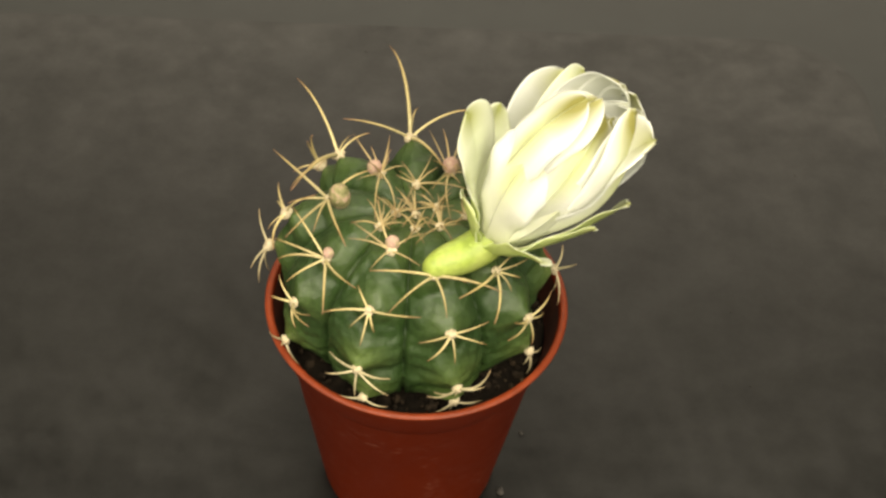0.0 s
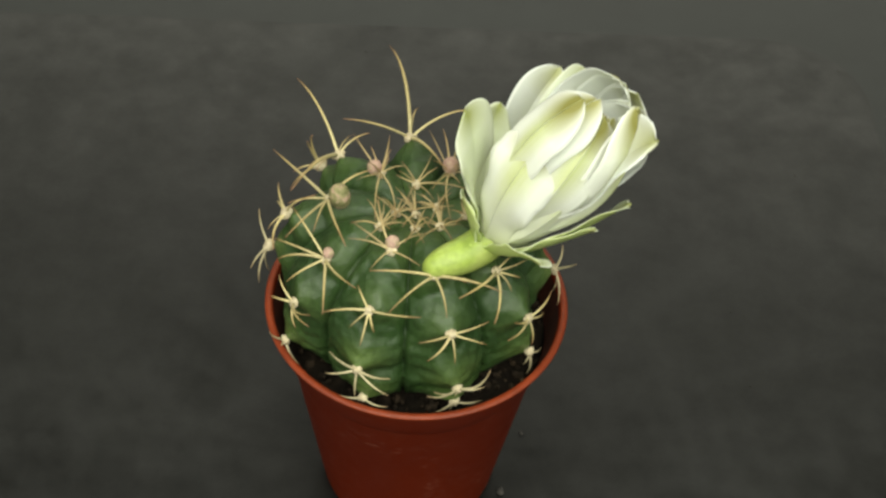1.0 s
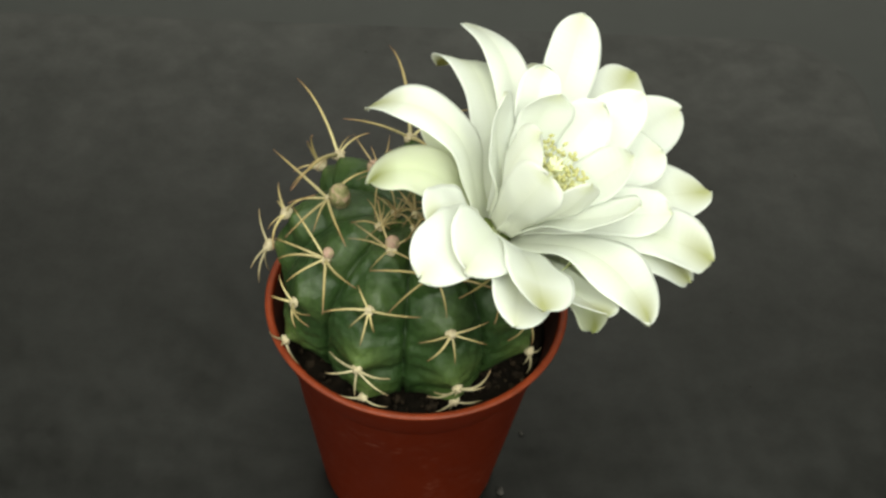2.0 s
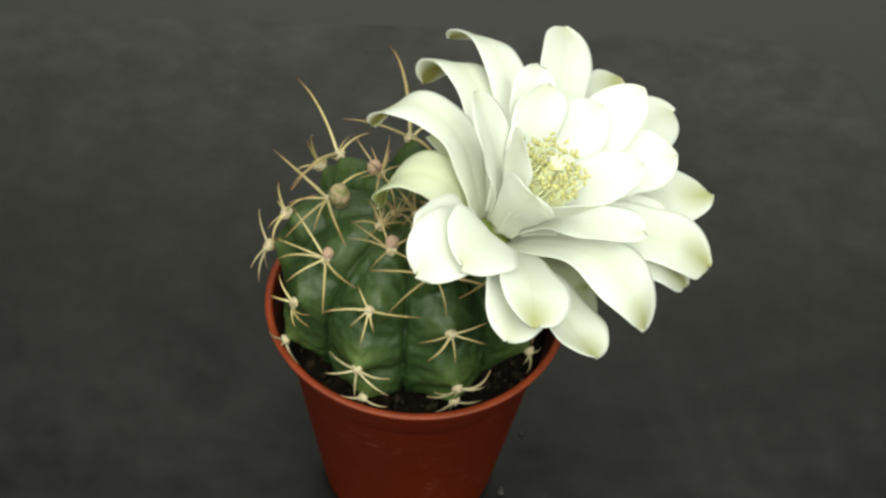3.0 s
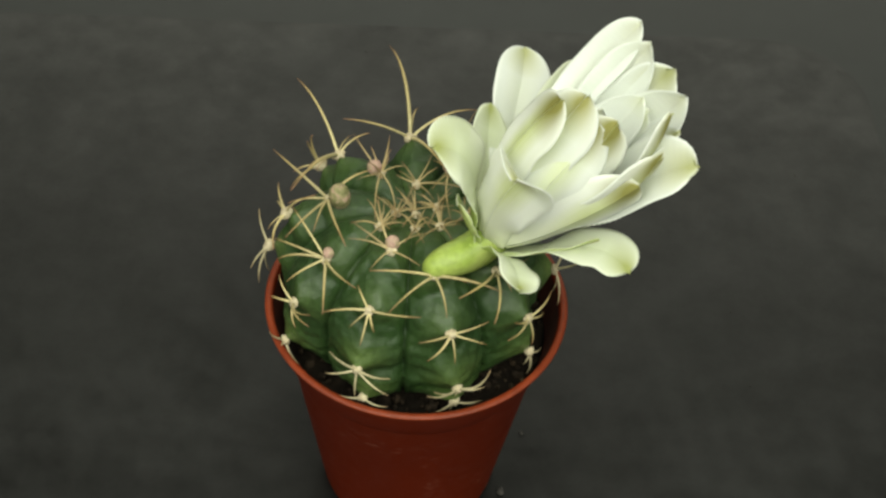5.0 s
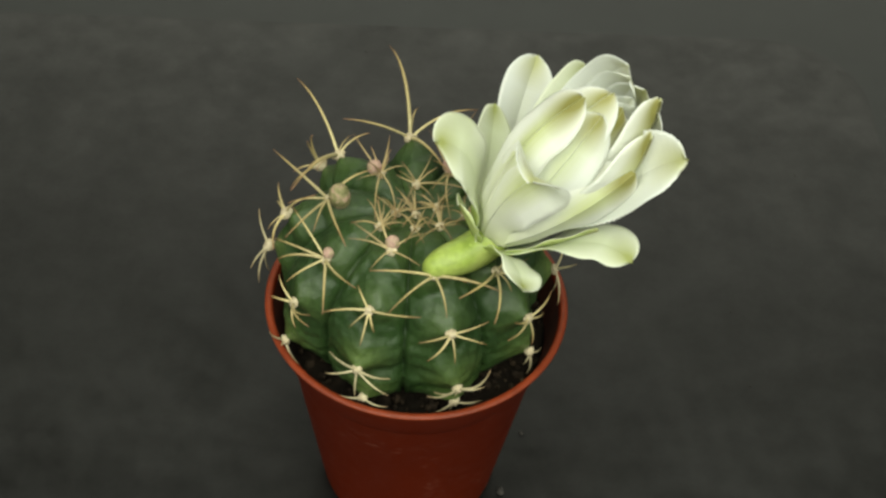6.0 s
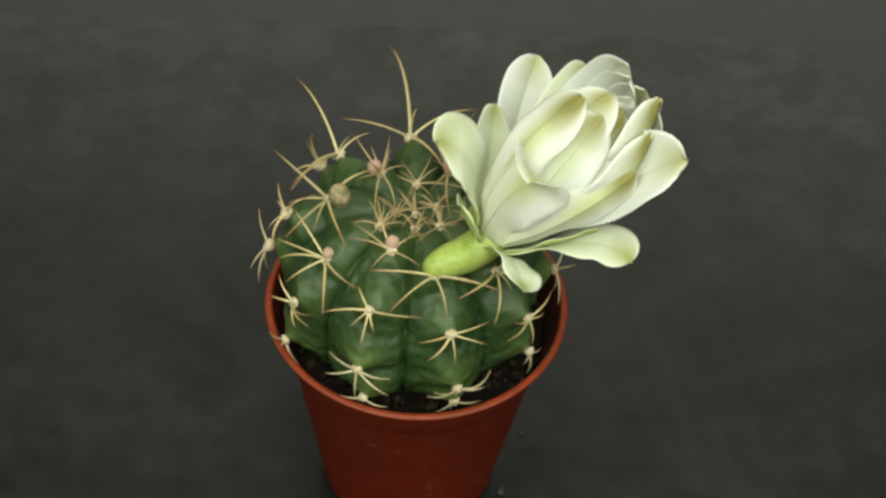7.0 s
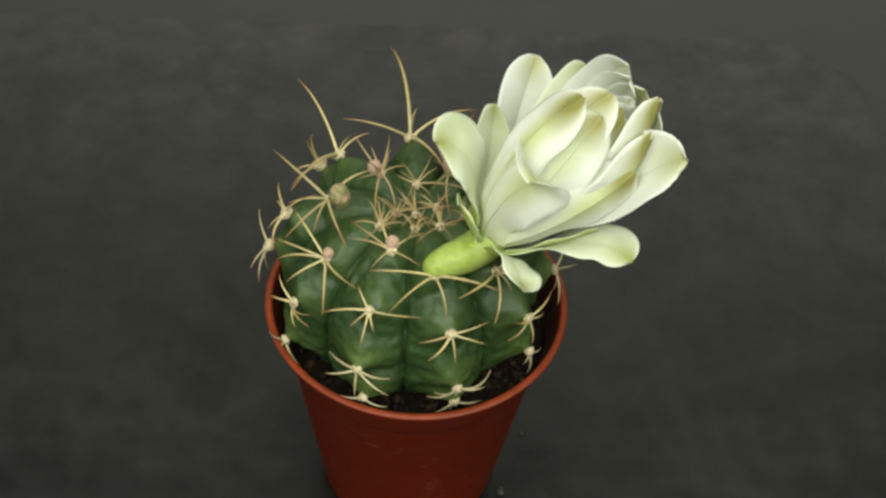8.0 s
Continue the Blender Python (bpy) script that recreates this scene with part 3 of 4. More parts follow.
def petal_piece(length, half, ring, i, segments, side, bow, seed, blunt, flat):
    """One rigid piece of a petal: a thin cupped sheet with two faces, its foot at the origin and its run along z."""
    bm = bmesh.new()
    uv = bm.loops.layers.uv.new("UVMap")
    seg, rows, cols = length / segments, 2, 6
    last = i == segments - 1
    notch = max(0.0, 0.03 + 0.08 * math.sin(seed * 5.3))
    qs = [k / rows for k in range(rows + 1)]
    if last:
        qs = [1 - (1 - q) ** 1.5 for q in qs]
        qs[-1] = 0.995
    qs = [q * 1.24 - 0.12 if not last else q * 1.12 - 0.12 for q in qs] if i else [q * 1.12 for q in qs]
    faces = ([], [])
    for q in qs:
        s = min((i + q) / segments, 0.9995)
        w = half * petal_width(s, blunt)
        cup = (0.20 if ring else 0.14) * (1.2 - 0.5 * s) * w * flat
        row_in, row_out = [], []
        for k in range(cols + 1):
            u = side * k / cols
            edge = 1 - u ** 4
            thick = (0.00006 + 0.00022 * edge) * (1 - 0.5 * s)
            wave = 0.06 * half * math.sin(7 * s + 3 * seed) * u * s + 0.05 * half * math.sin(15 * s + 5 * seed + 2.2 * u) * u * u
            crease = 0.018 * half * math.exp(-(u / 0.16) ** 2) * min(1, 3 * (1 - s))
            x = -cup * u * u + wave + crease
            y = w * u * (1 - 0.10 * u * u) * (1 + 0.07 * noise.noise(Vector((seed * 3 + (4 if u > 0 else 0), s * 7, 0)))) + half * 0.10 * math.sin(seed * 4) * max(s - 0.5, 0)
            z = seg * q + half * max((s - 0.82) / 0.18, 0) ** 2 * (0.12 * noise.noise(Vector((u * 2.5, seed, 0))) - notch * math.exp(-((u - 0.2 * math.cos(seed * 9)) / 0.4) ** 2))
            sag = seg * bow * (q * q - q) / 2
            for row, xx in ((row_in, x - thick), (row_out, x + thick)):
                row.append((bm.verts.new((xx + sag, y, z)), (u * 0.5 + 0.5, s)))
        faces[0].append(row_in)
        faces[1].append(row_out)

    def quad(corners, slot, rounded=True):
        corners = corners[::side]
        f = bm.faces.new([c[0] for c in corners])
        f.smooth, f.material_index = rounded, slot
        for loop, c in zip(f.loops, corners):
            loop[uv].uv = c[1]

    a, b = faces
    for j in range(len(qs) - 1):
        for k in range(cols):
            quad((a[j][k], a[j + 1][k], a[j + 1][k + 1], a[j][k + 1]), 0)
            quad((b[j][k], b[j][k + 1], b[j + 1][k + 1], b[j + 1][k]), 1)
        quad((a[j][cols], a[j + 1][cols], b[j + 1][cols], b[j][cols]), 0, False)
    for j in ([0] if i == 0 else []) + ([len(qs) - 1] if last else []):
        for k in range(cols):
            quad((a[j][k], a[j][k + 1], b[j][k + 1], b[j][k]), 0, False)
    return bm


FLOWER_FOOT = body_point(-75, 33)
flower = tagged(new("cactus_flower"), "white cactus flower on a green tube, opening and closing", "flower")
flower.location = FLOWER_FOOT
MOVING = []


def petal(phi, mm, half, ring, skins, *rest):
    """A petal in rigid pieces: degrees round the axis, millimetres, whorl, pieces, and by stage four leans, sideways bend, twist round the axis and roll in degrees."""
    stages, number, length = rest[-1], len(MOVING), mm * 0.001
    segments = rest[0] if len(rest) > 1 else 12 if mm < 20 else 20 if mm < 30 else 36
    mean = [sum(stage[k] for stage in stages[3:8]) / 5 for k in range(4)]
    most = max(stage[3] - stage[1] for stage in stages)
    pieces = []
    for i in range(segments):
        bow = radians(lean_at(mean, (i + 1) / segments) - lean_at(mean, i / segments))
        for side in (-1, 1):
            bm = petal_piece(length, half * 0.001, ring, i, segments, side, bow, number * 0.77, 0.5 + 0.9 * math.sin(number * 2.1), 1 - 0.9 * min(1, max(most, 0) / 110))
            if not pieces:
                pieces.append(part("petal", bm, skins, flower, "pale green outer petal of the flower" if ring == 0 else ""))
            else:
                pieces.append(part("petal_piece", bm, skins, pieces[0]))
    MOVING.append((pieces, phi, length, ring, stages))


petal(103, 44.7, 6.9, 1, EDGE, 45, [
    (60, 73, 53, 19, -10, -9, 0), (59, 70, 61, 37, -11, -3, 0), (54, 65, 64, 58, -12, 2, -12), (55, 68, 78, 90, -9, 3, 0), (49, 64, 112, 206, 20, -2, 0),
    (50, 57, 107, 210, 17, 3, 0), (49, 59, 87, 167, 3, 5, 0), (43, 52, 81, 149, 2, 2, -28), (48, 56, 68, 123, -6, 1, -35), (57, 69, 58, 46, 2, -8, -8)])
petal(96, 48.8, 5.2, 2, PETAL, 45, [
    (44, 20, -37, -86, 4, 1, 0), (41, 22, -21, -72, 14, -2, -10), (53, 49, 15, -56, 13, -3, -30), (49, 56, 72, 52, 0, 1, -10), (48, 66, 111, 170, 34, -8, 0),
    (47, 59, 101, 169, 27, -4, 0), (43, 44, 65, 154, 15, 5, -15), (38, 35, 48, 110, 11, 4, -40), (36, 32, 44, 89, -7, 3, -75), (44, 22, -27, -70, 4, -8, -12)])
petal(85, 42.7, 6.0, 0, SEPAL, [
    (37, 29, 43, 79, -11, 9), (45, 40, 44, 62, -6, 0), (49, 45, 48, 64, -5, 1), (49, 47, 62, 92, -13, 3), (75, 84, 91, 99, -7, -5),
    (75, 84, 91, 99, -7, -5), (67, 71, 83, 101, -10, -5), (59, 58, 67, 89, -7, -4), (53, 47, 54, 77, -5, -1), (42, 29, 40, 70, -9, 9)])
petal(73, 48.9, 6.5, 1, PETAL, [
    (41, 20, -31, -79, 0, 5), (42, 23, -25, -70, 1, 8), (40, 27, 0, -44, 2, 5), (51, 45, 26, -17, 4, 3), (54, 67, 88, 104, 22, -6),
    (50, 59, 82, 105, 18, -4), (42, 43, 61, 86, 17, -2), (36, 32, 45, 71, 6, 3), (34, 27, 40, 67, 4, 1), (40, 20, -27, -71, 0, 0)])
petal(59, 48.3, 7.1, 1, EDGE, [
    (41, 20, -29, -76, -6, 0), (39, 22, -19, -60, -7, 2), (36, 26, 1, -37, -10, 6), (41, 39, 52, 49, -10, 1), (59, 77, 89, 96, 9, -3),
    (58, 73, 85, 94, 7, -3), (45, 48, 65, 86, 2, 1), (39, 35, 44, 61, -3, 2), (34, 28, 39, 61, -5, 2), (40, 20, -24, -67, -7, 0)])
petal(43, 47.4, 7.8, 1, PETAL, [
    (41, 20, -30, -78, -14, 0), (40, 23, -17, -60, -14, 2), (39, 25, 0, -42, -16, 9), (43, 42, 51, 34, -7, 4), (55, 66, 81, 95, -6, 3),
    (52, 58, 77, 95, -4, 2), (44, 43, 52, 66, -3, 0), (38, 34, 36, 39, -7, 1), (35, 28, 34, 45, -5, 3), (41, 21, -23, -66, -18, 1)])
petal(25, 42.3, 7.4, 2, EDGE, [
    (40, 22, -12, -42, -22, -63), (33, 11, -10, -19, -7, -53), (28, 6, 1, 32, -21, -25), (46, 43, 48, 72, -1, -3), (60, 75, 81, 82, -7, -4),
    (57, 67, 74, 76, -8, -4), (48, 52, 60, 65, -11, -4), (40, 38, 46, 50, -11, 1), (35, 22, 13, -14, -25, 4), (38, 14, -9, -29, 3, -62)])
petal(351, 42.5, 8.2, 1, EDGE, [
    (35, 9, -5, 30, -34, -17, 40), (31, 5, 0, 47, -23, -13, 35), (32, 13, 19, 48, -16, -5, 15), (36, 30, 50, 69, -8, -1, 0), (24, 51, 90, 114, 3, 1, 0),
    (32, 45, 81, 108, 0, 0, 0), (40, 43, 61, 71, -5, 4, 0), (41, 40, 50, 57, -2, 11, 0), (34, 21, 23, 44, -12, 6, 10), (39, 14, 1, 32, -31, 3, 40)])
petal(316, 37.9, 7.9, 2, EDGE, [
    (40, 21, -10, -38, -10, -1), (37, 20, 0, -17, -5, -2), (42, 34, 27, 23, -9, -5), (36, 31, 53, 67, -3, -6), (38, 42, 87, 134, -7, -1),
    (37, 39, 85, 136, -6, 2), (40, 35, 54, 124, -3, 8), (35, 26, 36, 67, -4, 3), (42, 32, 24, 25, -5, -1), (42, 23, 0, -26, -2, 1)])
petal(294, 33.6, 7.3, 1, EDGE, [
    (40, 22, -6, -31, -5, -8), (39, 27, 21, 7, -6, -5), (35, 26, 35, 40, 4, 2), (45, 40, 38, 40, 3, 1), (54, 59, 61, 63, -3, -3),
    (56, 65, 72, 75, -1, -1), (48, 52, 55, 61, -1, -2), (36, 30, 45, 59, 8, 5), (36, 27, 36, 47, 8, 2), (44, 27, 3, -25, 23, -11)])
petal(327, 27.9, 6.5, 0, SEPAL, 45, [
    (41, 25, 19, 19, 6, 4, 0), (39, 27, 23, 27, 8, 6, 0), (40, 25, 31, 47, -2, -2, 0), (42, 30, 43, 78, -13, -7, 0), (54, 59, 110, 176, -13, -4, 0),
    (53, 60, 114, 171, -15, 0, 0), (51, 50, 95, 181, -5, 3, 0), (49, 40, 67, 148, -2, 5, 15), (43, 36, 65, 118, -1, 4, 25), (44, 30, 49, 91, 0, 2, 30)])
petal(328, 20.2, 5.2, 0, SEPAL, [
    (43, 29, 28, 29, 5, 0), (47, 37, 30, 26, 2, 1), (48, 37, 27, 21, 4, 3), (55, 49, 41, 30, 1, 0), (74, 54, 16, -22, -8, -7),
    (75, 71, 57, 30, -2, -1), (68, 64, 57, 43, 2, 1), (56, 40, 25, 17, 11, 10), (57, 50, 42, 35, 3, 2), (47, 29, 29, 33, 8, 4)])
petal(259, 35.5, 7.3, 2, PETAL, [
    (42, 26, -9, -38, -2, 0), (42, 32, 15, -8, -4, 0), (43, 39, 36, 31, -1, -1), (44, 43, 52, 59, 12, -3), (47, 57, 88, 112, 3, 0),
    (47, 54, 80, 105, 2, 1), (43, 43, 57, 72, 1, 1), (42, 34, 29, 28, 2, 1), (42, 30, 13, 0, -3, -1), (43, 25, -6, -33, -1, -2)])
petal(224, 29.2, 8.6, 1, EDGE, 60, [
    (46, 36, 4, -31, -9, 14), (47, 45, 31, 10, -1, 14), (46, 46, 44, 41, 1, 7), (42, 40, 53, 65, -3, -4), (41, 43, 76, 112, 4, -8),
    (41, 43, 78, 118, 11, -7), (45, 49, 66, 100, 5, -4), (46, 49, 54, 81, -7, 2), (47, 46, 43, 64, -5, 5), (47, 34, 16, 117, 20, 10)])
petal(231, 34.8, 8.3, 2, PETAL, [
    (37, 16, -13, -35, 0, 45), (37, 19, -1, -16, -2, 38), (43, 36, 32, 30, 0, 20), (41, 41, 59, 74, 8, 10), (42, 45, 78, 111, 10, 0),
    (42, 41, 67, 97, 10, 0), (39, 31, 41, 57, -9, -1), (39, 29, 28, 31, -11, 2), (42, 31, 21, 14, -10, 19), (37, 12, -11, -28, 1, 47)])
petal(169, 39.7, 6.4, 1, EDGE, 45, [
    (42, 26, 6, -19, 13, 49), (41, 30, 27, 16, 19, 43), (39, 32, 40, 51, 21, 27), (39, 33, 48, 76, 6, -4), (38, 48, 126, 197, 20, -29),
    (45, 52, 120, 195, 18, -34), (37, 33, 67, 177, -1, -16), (34, 25, 35, 72, 38, 1), (37, 23, 29, 45, 29, 22), (43, 25, 9, -13, 13, 49)])
petal(173, 28.9, 7.5, 0, SEPAL, 60, [
    (42, 33, 45, 60, 14, 15, -40), (44, 39, 42, 55, 9, 5, -40), (41, 30, 42, 60, 7, 10, -35), (40, 31, 52, 79, 1, -6, -15), (54, 67, 143, 209, 43, -19, 0),
    (52, 61, 140, 218, 39, -23, 0), (40, 33, 106, 212, 17, -21, -10), (40, 27, 61, 142, 33, -1, -20), (39, 31, 69, 124, 34, 6, -25), (41, 34, 68, 110, 32, 14, -35)])
petal(121, 25.9, 5.7, 0, SEPAL, [
    (51, 49, 46, 22, 0, -2), (55, 51, 37, -1, 4, 1), (63, 64, 32, -47, 16, 8), (63, 62, 32, -38, 19, 10), (69, 90, 124, 138, 13, -12),
    (68, 84, 118, 130, 8, -13), (76, 68, 29, -33, 10, 4), (72, 67, 31, -38, 10, 6), (57, 59, 65, 51, -3, -8), (54, 46, 48, 52, -2, -2)])
petal(200, 10.4, 4.7, 0, SEPAL, [
    (52, 53, 55, 56, 3, 3), (51, 50, 50, 51, 1, 1), (51, 51, 50, 50, 0, 0), (55, 54, 53, 51, 0, 0), (72, 67, 55, 43, -1, -1),
    (74, 74, 68, 55, -2, -1), (64, 54, 43, 34, -9, -10), (61, 55, 47, 41, -5, -5), (59, 56, 53, 50, 1, 1), (59, 59, 60, 62, 7, 7)])
petal(292, 13.9, 5.4, 0, SEPAL, [
    (49, 47, 60, 71, 3, 0), (56, 60, 65, 71, 0, 0), (58, 62, 66, 71, 0, 0), (48, 44, 57, 68, 2, -1), (49, 52, 70, 90, 1, -1),
    (59, 72, 87, 104, 0, -2), (47, 55, 87, 120, -2, -12), (48, 59, 96, 129, -1, -12), (50, 64, 98, 127, 0, -8), (53, 68, 96, 114, 3, -1)])
petal(50, 34.9, 6.5, 3, CORE, [
    (32, 13, -19, -48, -6, -1), (31, 16, -5, -27, -1, 0), (46, 37, 17, -9, 2, 1), (47, 48, 54, 51, 1, 1), (52, 51, 47, 46, 1, 1),
    (47, 43, 44, 51, 1, 1), (48, 47, 45, 45, -5, -3), (41, 40, 49, 54, -2, -1), (45, 38, 26, 9, 2, 1), (33, 12, -13, -38, -4, -1)])
petal(362, 29.2, 6.7, 3, CORE, [
    (32, 14, -15, -42, -5, -1), (31, 15, -7, -29, -5, -1), (42, 23, -4, -28, -12, -3), (38, 16, 13, 6, -20, -4), (55, 65, 72, 72, -7, 2),
    (53, 61, 69, 71, -6, 2), (48, 54, 66, 77, 8, 11), (39, 22, 12, 3, -17, -1), (44, 26, 0, -30, -10, -2), (34, 13, -10, -35, -5, -1)])
petal(39, 33.6, 7.1, 3, CORE, [
    (33, 13, -17, -45, -7, 0), (31, 17, -1, -19, 0, 2), (45, 44, 40, 31, 6, 5), (50, 61, 76, 80, 5, 5), (53, 58, 64, 70, -23, -1),
    (49, 48, 54, 65, -23, -2), (50, 58, 65, 71, -6, -2), (48, 58, 68, 70, 3, 4), (47, 45, 37, 17, 5, 3), (33, 13, -12, -38, -8, -2)])
petal(339, 38.5, 7.8, 2, EDGE, [
    (39, 19, -15, -44, -17, -6), (38, 19, -7, -34, -12, -6), (37, 19, 28, 60, -16, 1), (41, 36, 59, 81, -8, 5), (29, 57, 99, 126, 3, 7),
    (37, 51, 90, 120, 0, 6), (45, 49, 70, 83, -5, 10), (46, 46, 59, 69, -2, 17), (39, 27, 32, 56, -12, 12), (37, 13, -7, -22, 7, 20)])
petal(264, 36.8, 7.8, 2, EDGE, [
    (43, 27, -7, -45, -5, 4), (42, 33, 17, -9, -6, 0), (45, 41, 40, 53, -1, -2), (40, 37, 40, 47, 12, -4), (43, 51, 76, 100, 3, -1),
    (43, 48, 68, 93, 2, 0), (39, 37, 45, 60, 1, 0), (44, 36, 33, 50, 2, 0), (44, 32, 17, 22, -3, -2), (38, 13, -10, -28, 4, 5)])
petal(226, 38.5, 7.1, 2, PETAL, [
    (42, 26, -6, -40, 7, -4), (42, 33, 17, -9, 13, 3), (48, 42, 41, 70, 0, 16), (46, 47, 68, 114, 8, 6), (47, 51, 87, 150, 10, -4),
    (47, 47, 76, 137, 10, -4), (44, 37, 50, 97, -9, -5), (44, 35, 37, 71, -11, -2), (47, 37, 30, 54, -10, 15), (38, 15, -10, -30, 3, 3)])
petal(15, 27.0, 6.2, 3, CORE, [
    (26, 6, -12, -42), (26, 8, -14, -52), (10, 23, -9, -57), (14, 31, -26, -113), (10, 40, 49, 56), (10, 35, 42, 46), (12, 35, 17, -15), (12, 31, 3, -42), (9, 21, -11, -59), (26, 8, -10, -40)])
petal(60, 27.5, 6.2, 3, CORE, [
    (26, 6, -12, -42), (26, 8, -14, -52), (10, 25, -6, -54), (15, 33, -23, -110), (11, 44, 59, 74), (10, 40, 52, 64), (12, 38, 21, -9), (12, 31, 3, -42), (9, 21, -11, -59), (26, 8, -10, -40)])
petal(103, 26.5, 6.2, 3, CORE, [
    (26, 6, -12, -42), (26, 8, -14, -52), (9, 21, -11, -59), (14, 29, -28, -115), (10, 37, 42, 44), (9, 32, 35, 34), (11, 33, 14, -19), (12, 31, 3, -42), (9, 21, -11, -59), (26, 8, -10, -40)])
petal(150, 27.0, 6.2, 3, CORE, [
    (26, 6, -12, -42), (26, 8, -14, -52), (10, 25, -7, -55), (15, 33, -24, -111), (11, 43, 56, 68), (10, 38, 49, 58), (12, 37, 20, -11), (12, 31, 3, -42), (9, 21, -11, -59), (26, 8, -10, -40)])
petal(195, 27.0, 6.2, 3, CORE, [
    (26, 6, -12, -42), (26, 8, -14, -52), (9, 20, -12, -60), (14, 28, -29, -116), (6, 22, 26, 30), (6, 20, 19, 14), (12, 32, 4, -41), (12, 31, 3, -42), (9, 21, -11, -59), (26, 8, -10, -40)])
petal(238, 26.5, 6.2, 3, CORE, [
    (26, 6, -12, -42), (26, 8, -14, -52), (10, 24, -8, -56), (14, 32, -25, -112), (7, 28, 40, 54), (7, 26, 32, 38), (13, 36, 10, -33), (12, 31, 3, -42), (9, 21, -11, -59), (26, 8, -10, -40)])
petal(285, 27.0, 6.2, 3, CORE, [
    (26, 6, -12, -42), (26, 8, -14, -52), (9, 22, -10, -58), (14, 30, -27, -114), (6, 25, 33, 42), (6, 23, 25, 26), (12, 34, 7, -37), (12, 31, 3, -42), (9, 21, -11, -59), (26, 8, -10, -40)])
petal(330, 27.5, 6.2, 3, CORE, [
    (26, 6, -12, -42), (26, 8, -14, -52), (10, 25, -6, -54), (15, 33, -23, -110), (11, 44, 59, 74), (10, 40, 52, 64), (12, 38, 21, -9), (12, 31, 3, -42), (9, 21, -11, -59), (26, 8, -10, -40)])
petal(98, 29.0, 5.6, 3, CORE, [
    (3, 2, -25, -63), (5, 10, -12, -44), (6, 17, 2, -24), (10, 36, 36, 31), (14, 51, 59, 62), (13, 49, 56, 59), (11, 39, 42, 39), (9, 31, 31, 26), (7, 22, 13, -2), (3, 3, -21, -57)])


def build_tube():
    foot, end = Vector((0, 0, 0)), CALYX - FLOWER_FOOT
    n, down, lat = body_frame(-75, 33)
    axis = head_turn(0.0).col[2]
    c1, c2 = foot + n * 0.0035, end - axis * 0.006
    pts, radii = [], []
    for k in range(19):
        u = k / 18
        pts.append(foot * (1 - u) ** 3 + c1 * 3 * u * (1 - u) ** 2 + c2 * 3 * u * u * (1 - u) + end * u ** 3)
        radii.append(0.0020 + 0.0013 * math.sin(math.pi * min(u * 1.5, 1) / 2) + 0.0006 * u)
    pts.append(end + axis * 0.002)
    radii.append(0.0034)
    part("floral_tube", smooth(sweep(bmesh.new(), pts, radii, 28)), TUBE, flower, "smooth yellow-green flower tube")
    for u, a, size in ((6, 2.6, 0.0016), (9, 4.4, 0.0019), (12, 1.2, 0.0019), (13, 3.6, 0.0022)):
        t = (pts[u + 1] - pts[u - 1]).normalized()
        side = t.orthogonal().normalized()
        away = (side * math.cos(a) + t.cross(side) * math.sin(a)).normalized()
        bm = bmesh.new()
        rows = []
        for i in range(6):
            s = i / 5
            w = size * 0.55 * math.sqrt(max(1 - s * s, 0.003))
            rows.append([(bm.verts.new(pts[u] + t * size * 1.6 * s + away * (radii[u] - 0.0002 + 0.0004 * s * s + e) * (1 - 0.08 * (k / 3) ** 2) + t.cross(away) * w * k / 3)) for e, ks in ((0.0002, range(-3, 4)), (-0.0001, range(3, -4, -1))) for k in ks])
        for r0, r1 in zip(rows, rows[1:]):
            for k in range(len(r0)):
                bm.faces.new((r0[k], r0[(k + 1) % len(r0)], r1[(k + 1) % len(r1)], r1[k]))
        part("tube_scale", smooth(bm), SEPAL_OUT, flower, "small pale green scale on the tube")


build_tube()


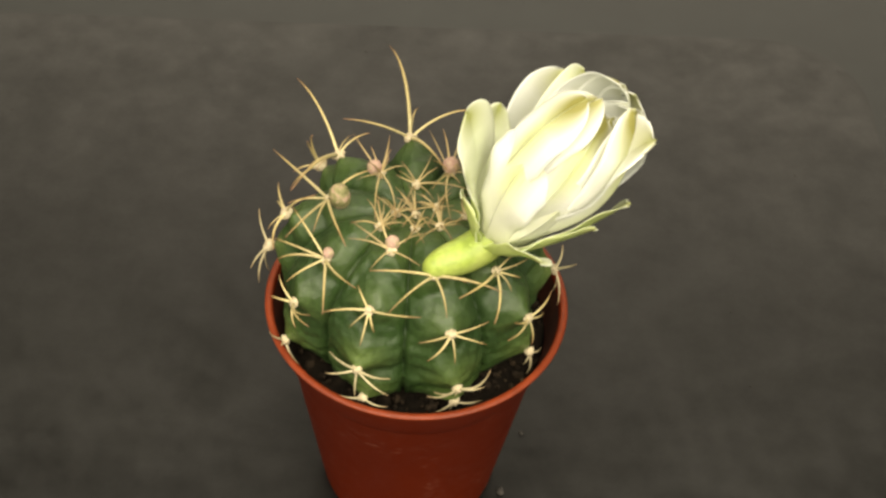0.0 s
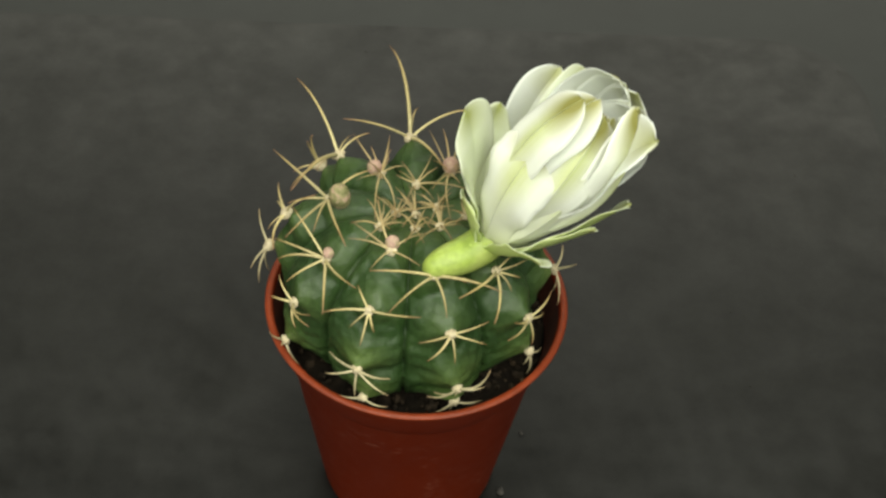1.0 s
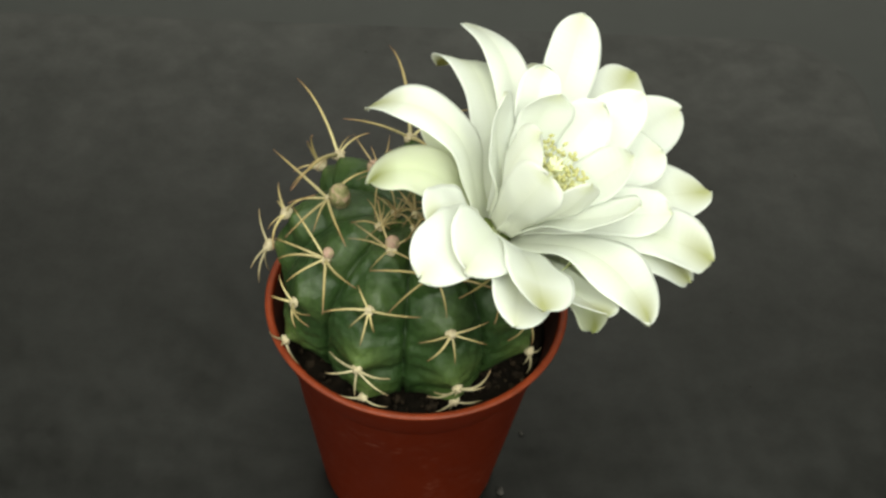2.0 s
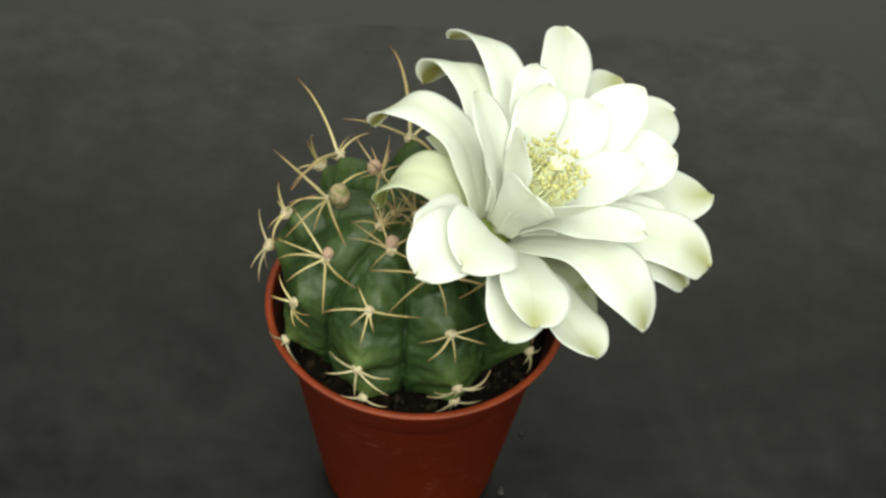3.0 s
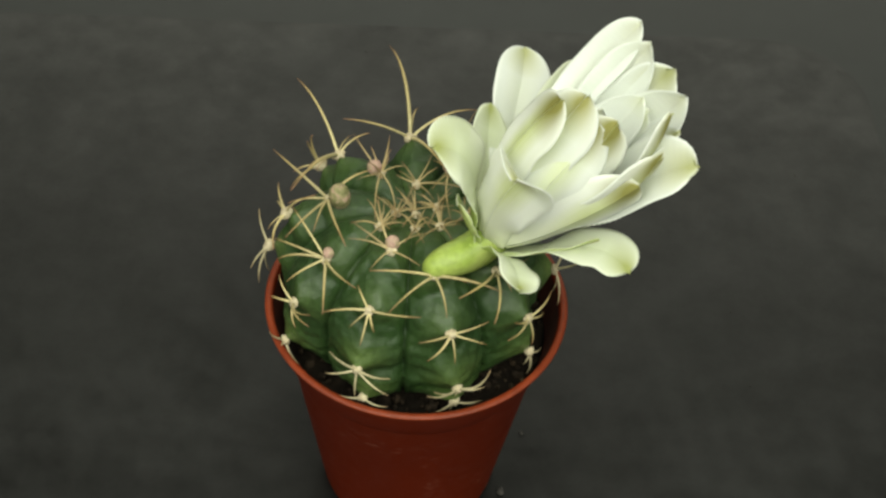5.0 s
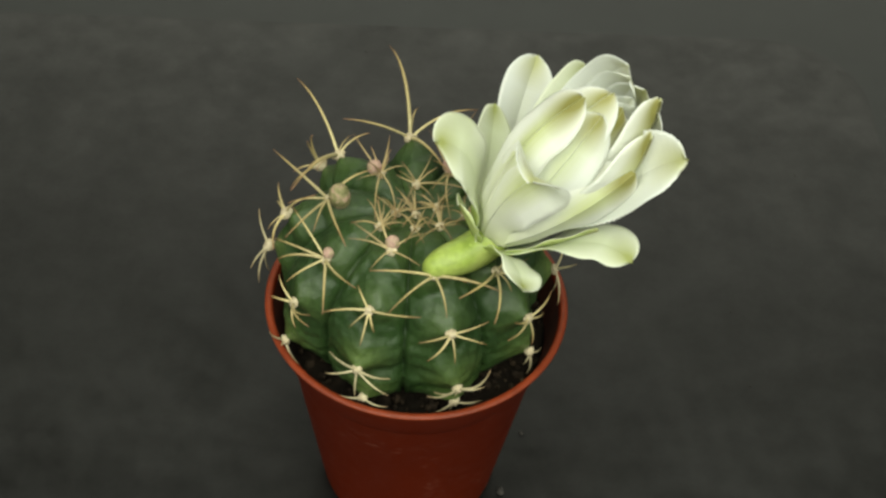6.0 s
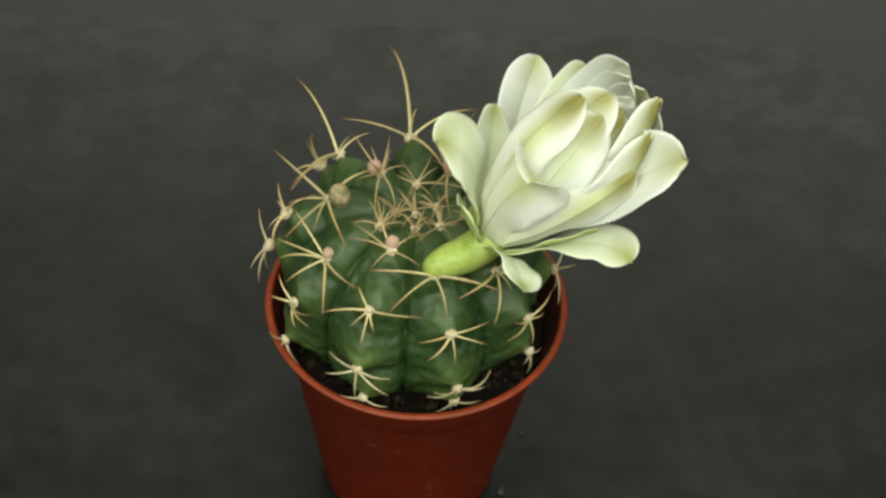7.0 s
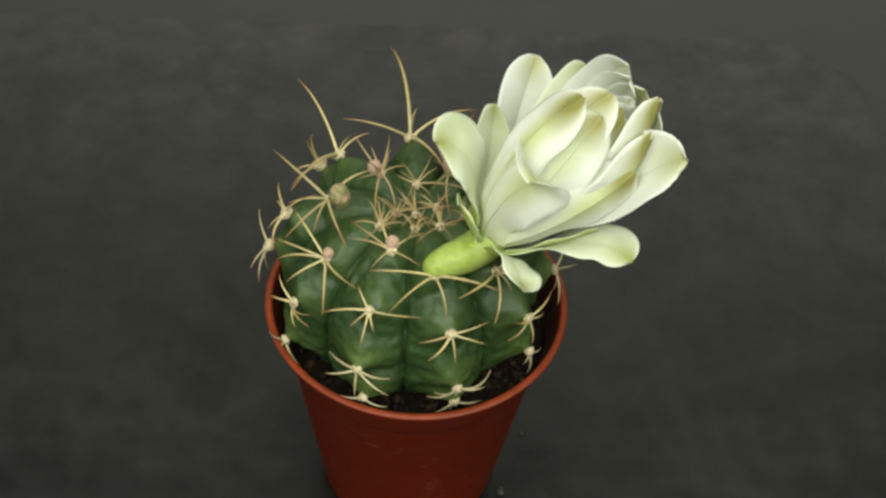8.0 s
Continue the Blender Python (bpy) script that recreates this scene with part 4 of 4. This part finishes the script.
def build_stamens():
    bm = sweep(bmesh.new(), [Vector((0, 0, 0.002 + 0.0040 * k)) for k in range(7)], [0.0010] * 6 + [0.0007], 10)
    pistil = part("pistil", bm, STAMEN, flower, "cream pistil in the flower's throat")
    rnd = random.Random(3)
    for k in range(7):
        a = 2 * math.pi * k / 7
        p0 = Vector((0, 0, 0.0255))
        p1 = p0 + Vector((math.cos(a) * 0.0016, math.sin(a) * 0.0016, 0.0022))
        part("stigma_lobe", sweep(bmesh.new(), [p0, (p0 + p1) / 2, p1], [0.0005, 0.0005, 0.0002], 6), STAMEN, pistil)
    for k in range(130):
        a, r = k * 2.39996, 0.0066 * math.sqrt((k + 0.5) / 130)
        r0 = 0.0020 + 0.0010 * rnd.random()
        foot = Vector((math.cos(a) * r0, math.sin(a) * r0, 0.008))
        tip = Vector((math.cos(a) * r, math.sin(a) * r, 0.0268 + rnd.uniform(-0.0030, 0.0012) - 0.12 * (0.0062 - r)))
        mid = (foot + tip) / 2 + Vector((math.cos(a), math.sin(a), 0)) * 0.0008
        stamen = part("stamen", sweep(bmesh.new(), [foot, mid, tip], [0.00018, 0.00016, 0.00012], 5), STAMEN, pistil)
        bm = bmesh.new()
        bm.from_mesh(stamen.data)
        seed = bmesh.ops.create_icosphere(bm, subdivisions=1, radius=0.00050, matrix=Matrix.LocRotScale(tip, Euler((rnd.uniform(0, 3), rnd.uniform(0, 3), 0)), (0.8, 0.8, 1.4)))
        for v in seed["verts"]:
            for f in v.link_faces:
                f.material_index, f.smooth = 1, True
        bm.to_mesh(stamen.data)
        bm.free()
        stamen.data.materials.append(POLLEN)
    return pistil


pistil = build_stamens()


def motions():
    home = Matrix.Translation(-FLOWER_FOOT)
    rows = []
    for t in MOMENTS:
        m = home @ Matrix.Translation(CALYX) @ head_turn(t).to_4x4() @ Matrix.Translation((0, 0, 0.001 * at_stage(RISE, t)))
        rows.append((t, m))
    walk(pistil, rows)
    for pieces, phi, length, ring, stages in MOVING:
        rows = [[] for _ in pieces]
        for t in MOMENTS:
            poses = petal_poses(phi, length, ring, stages, len(pieces) // 2, t)
            rows[0].append((t, home @ poses[0]))
            back = poses[0].inverted()
            for i in range(1, len(pieces)):
                rows[i].append((t, back @ poses[i]))
        for piece, r in zip(pieces, rows):
            walk(piece, r)


motions()
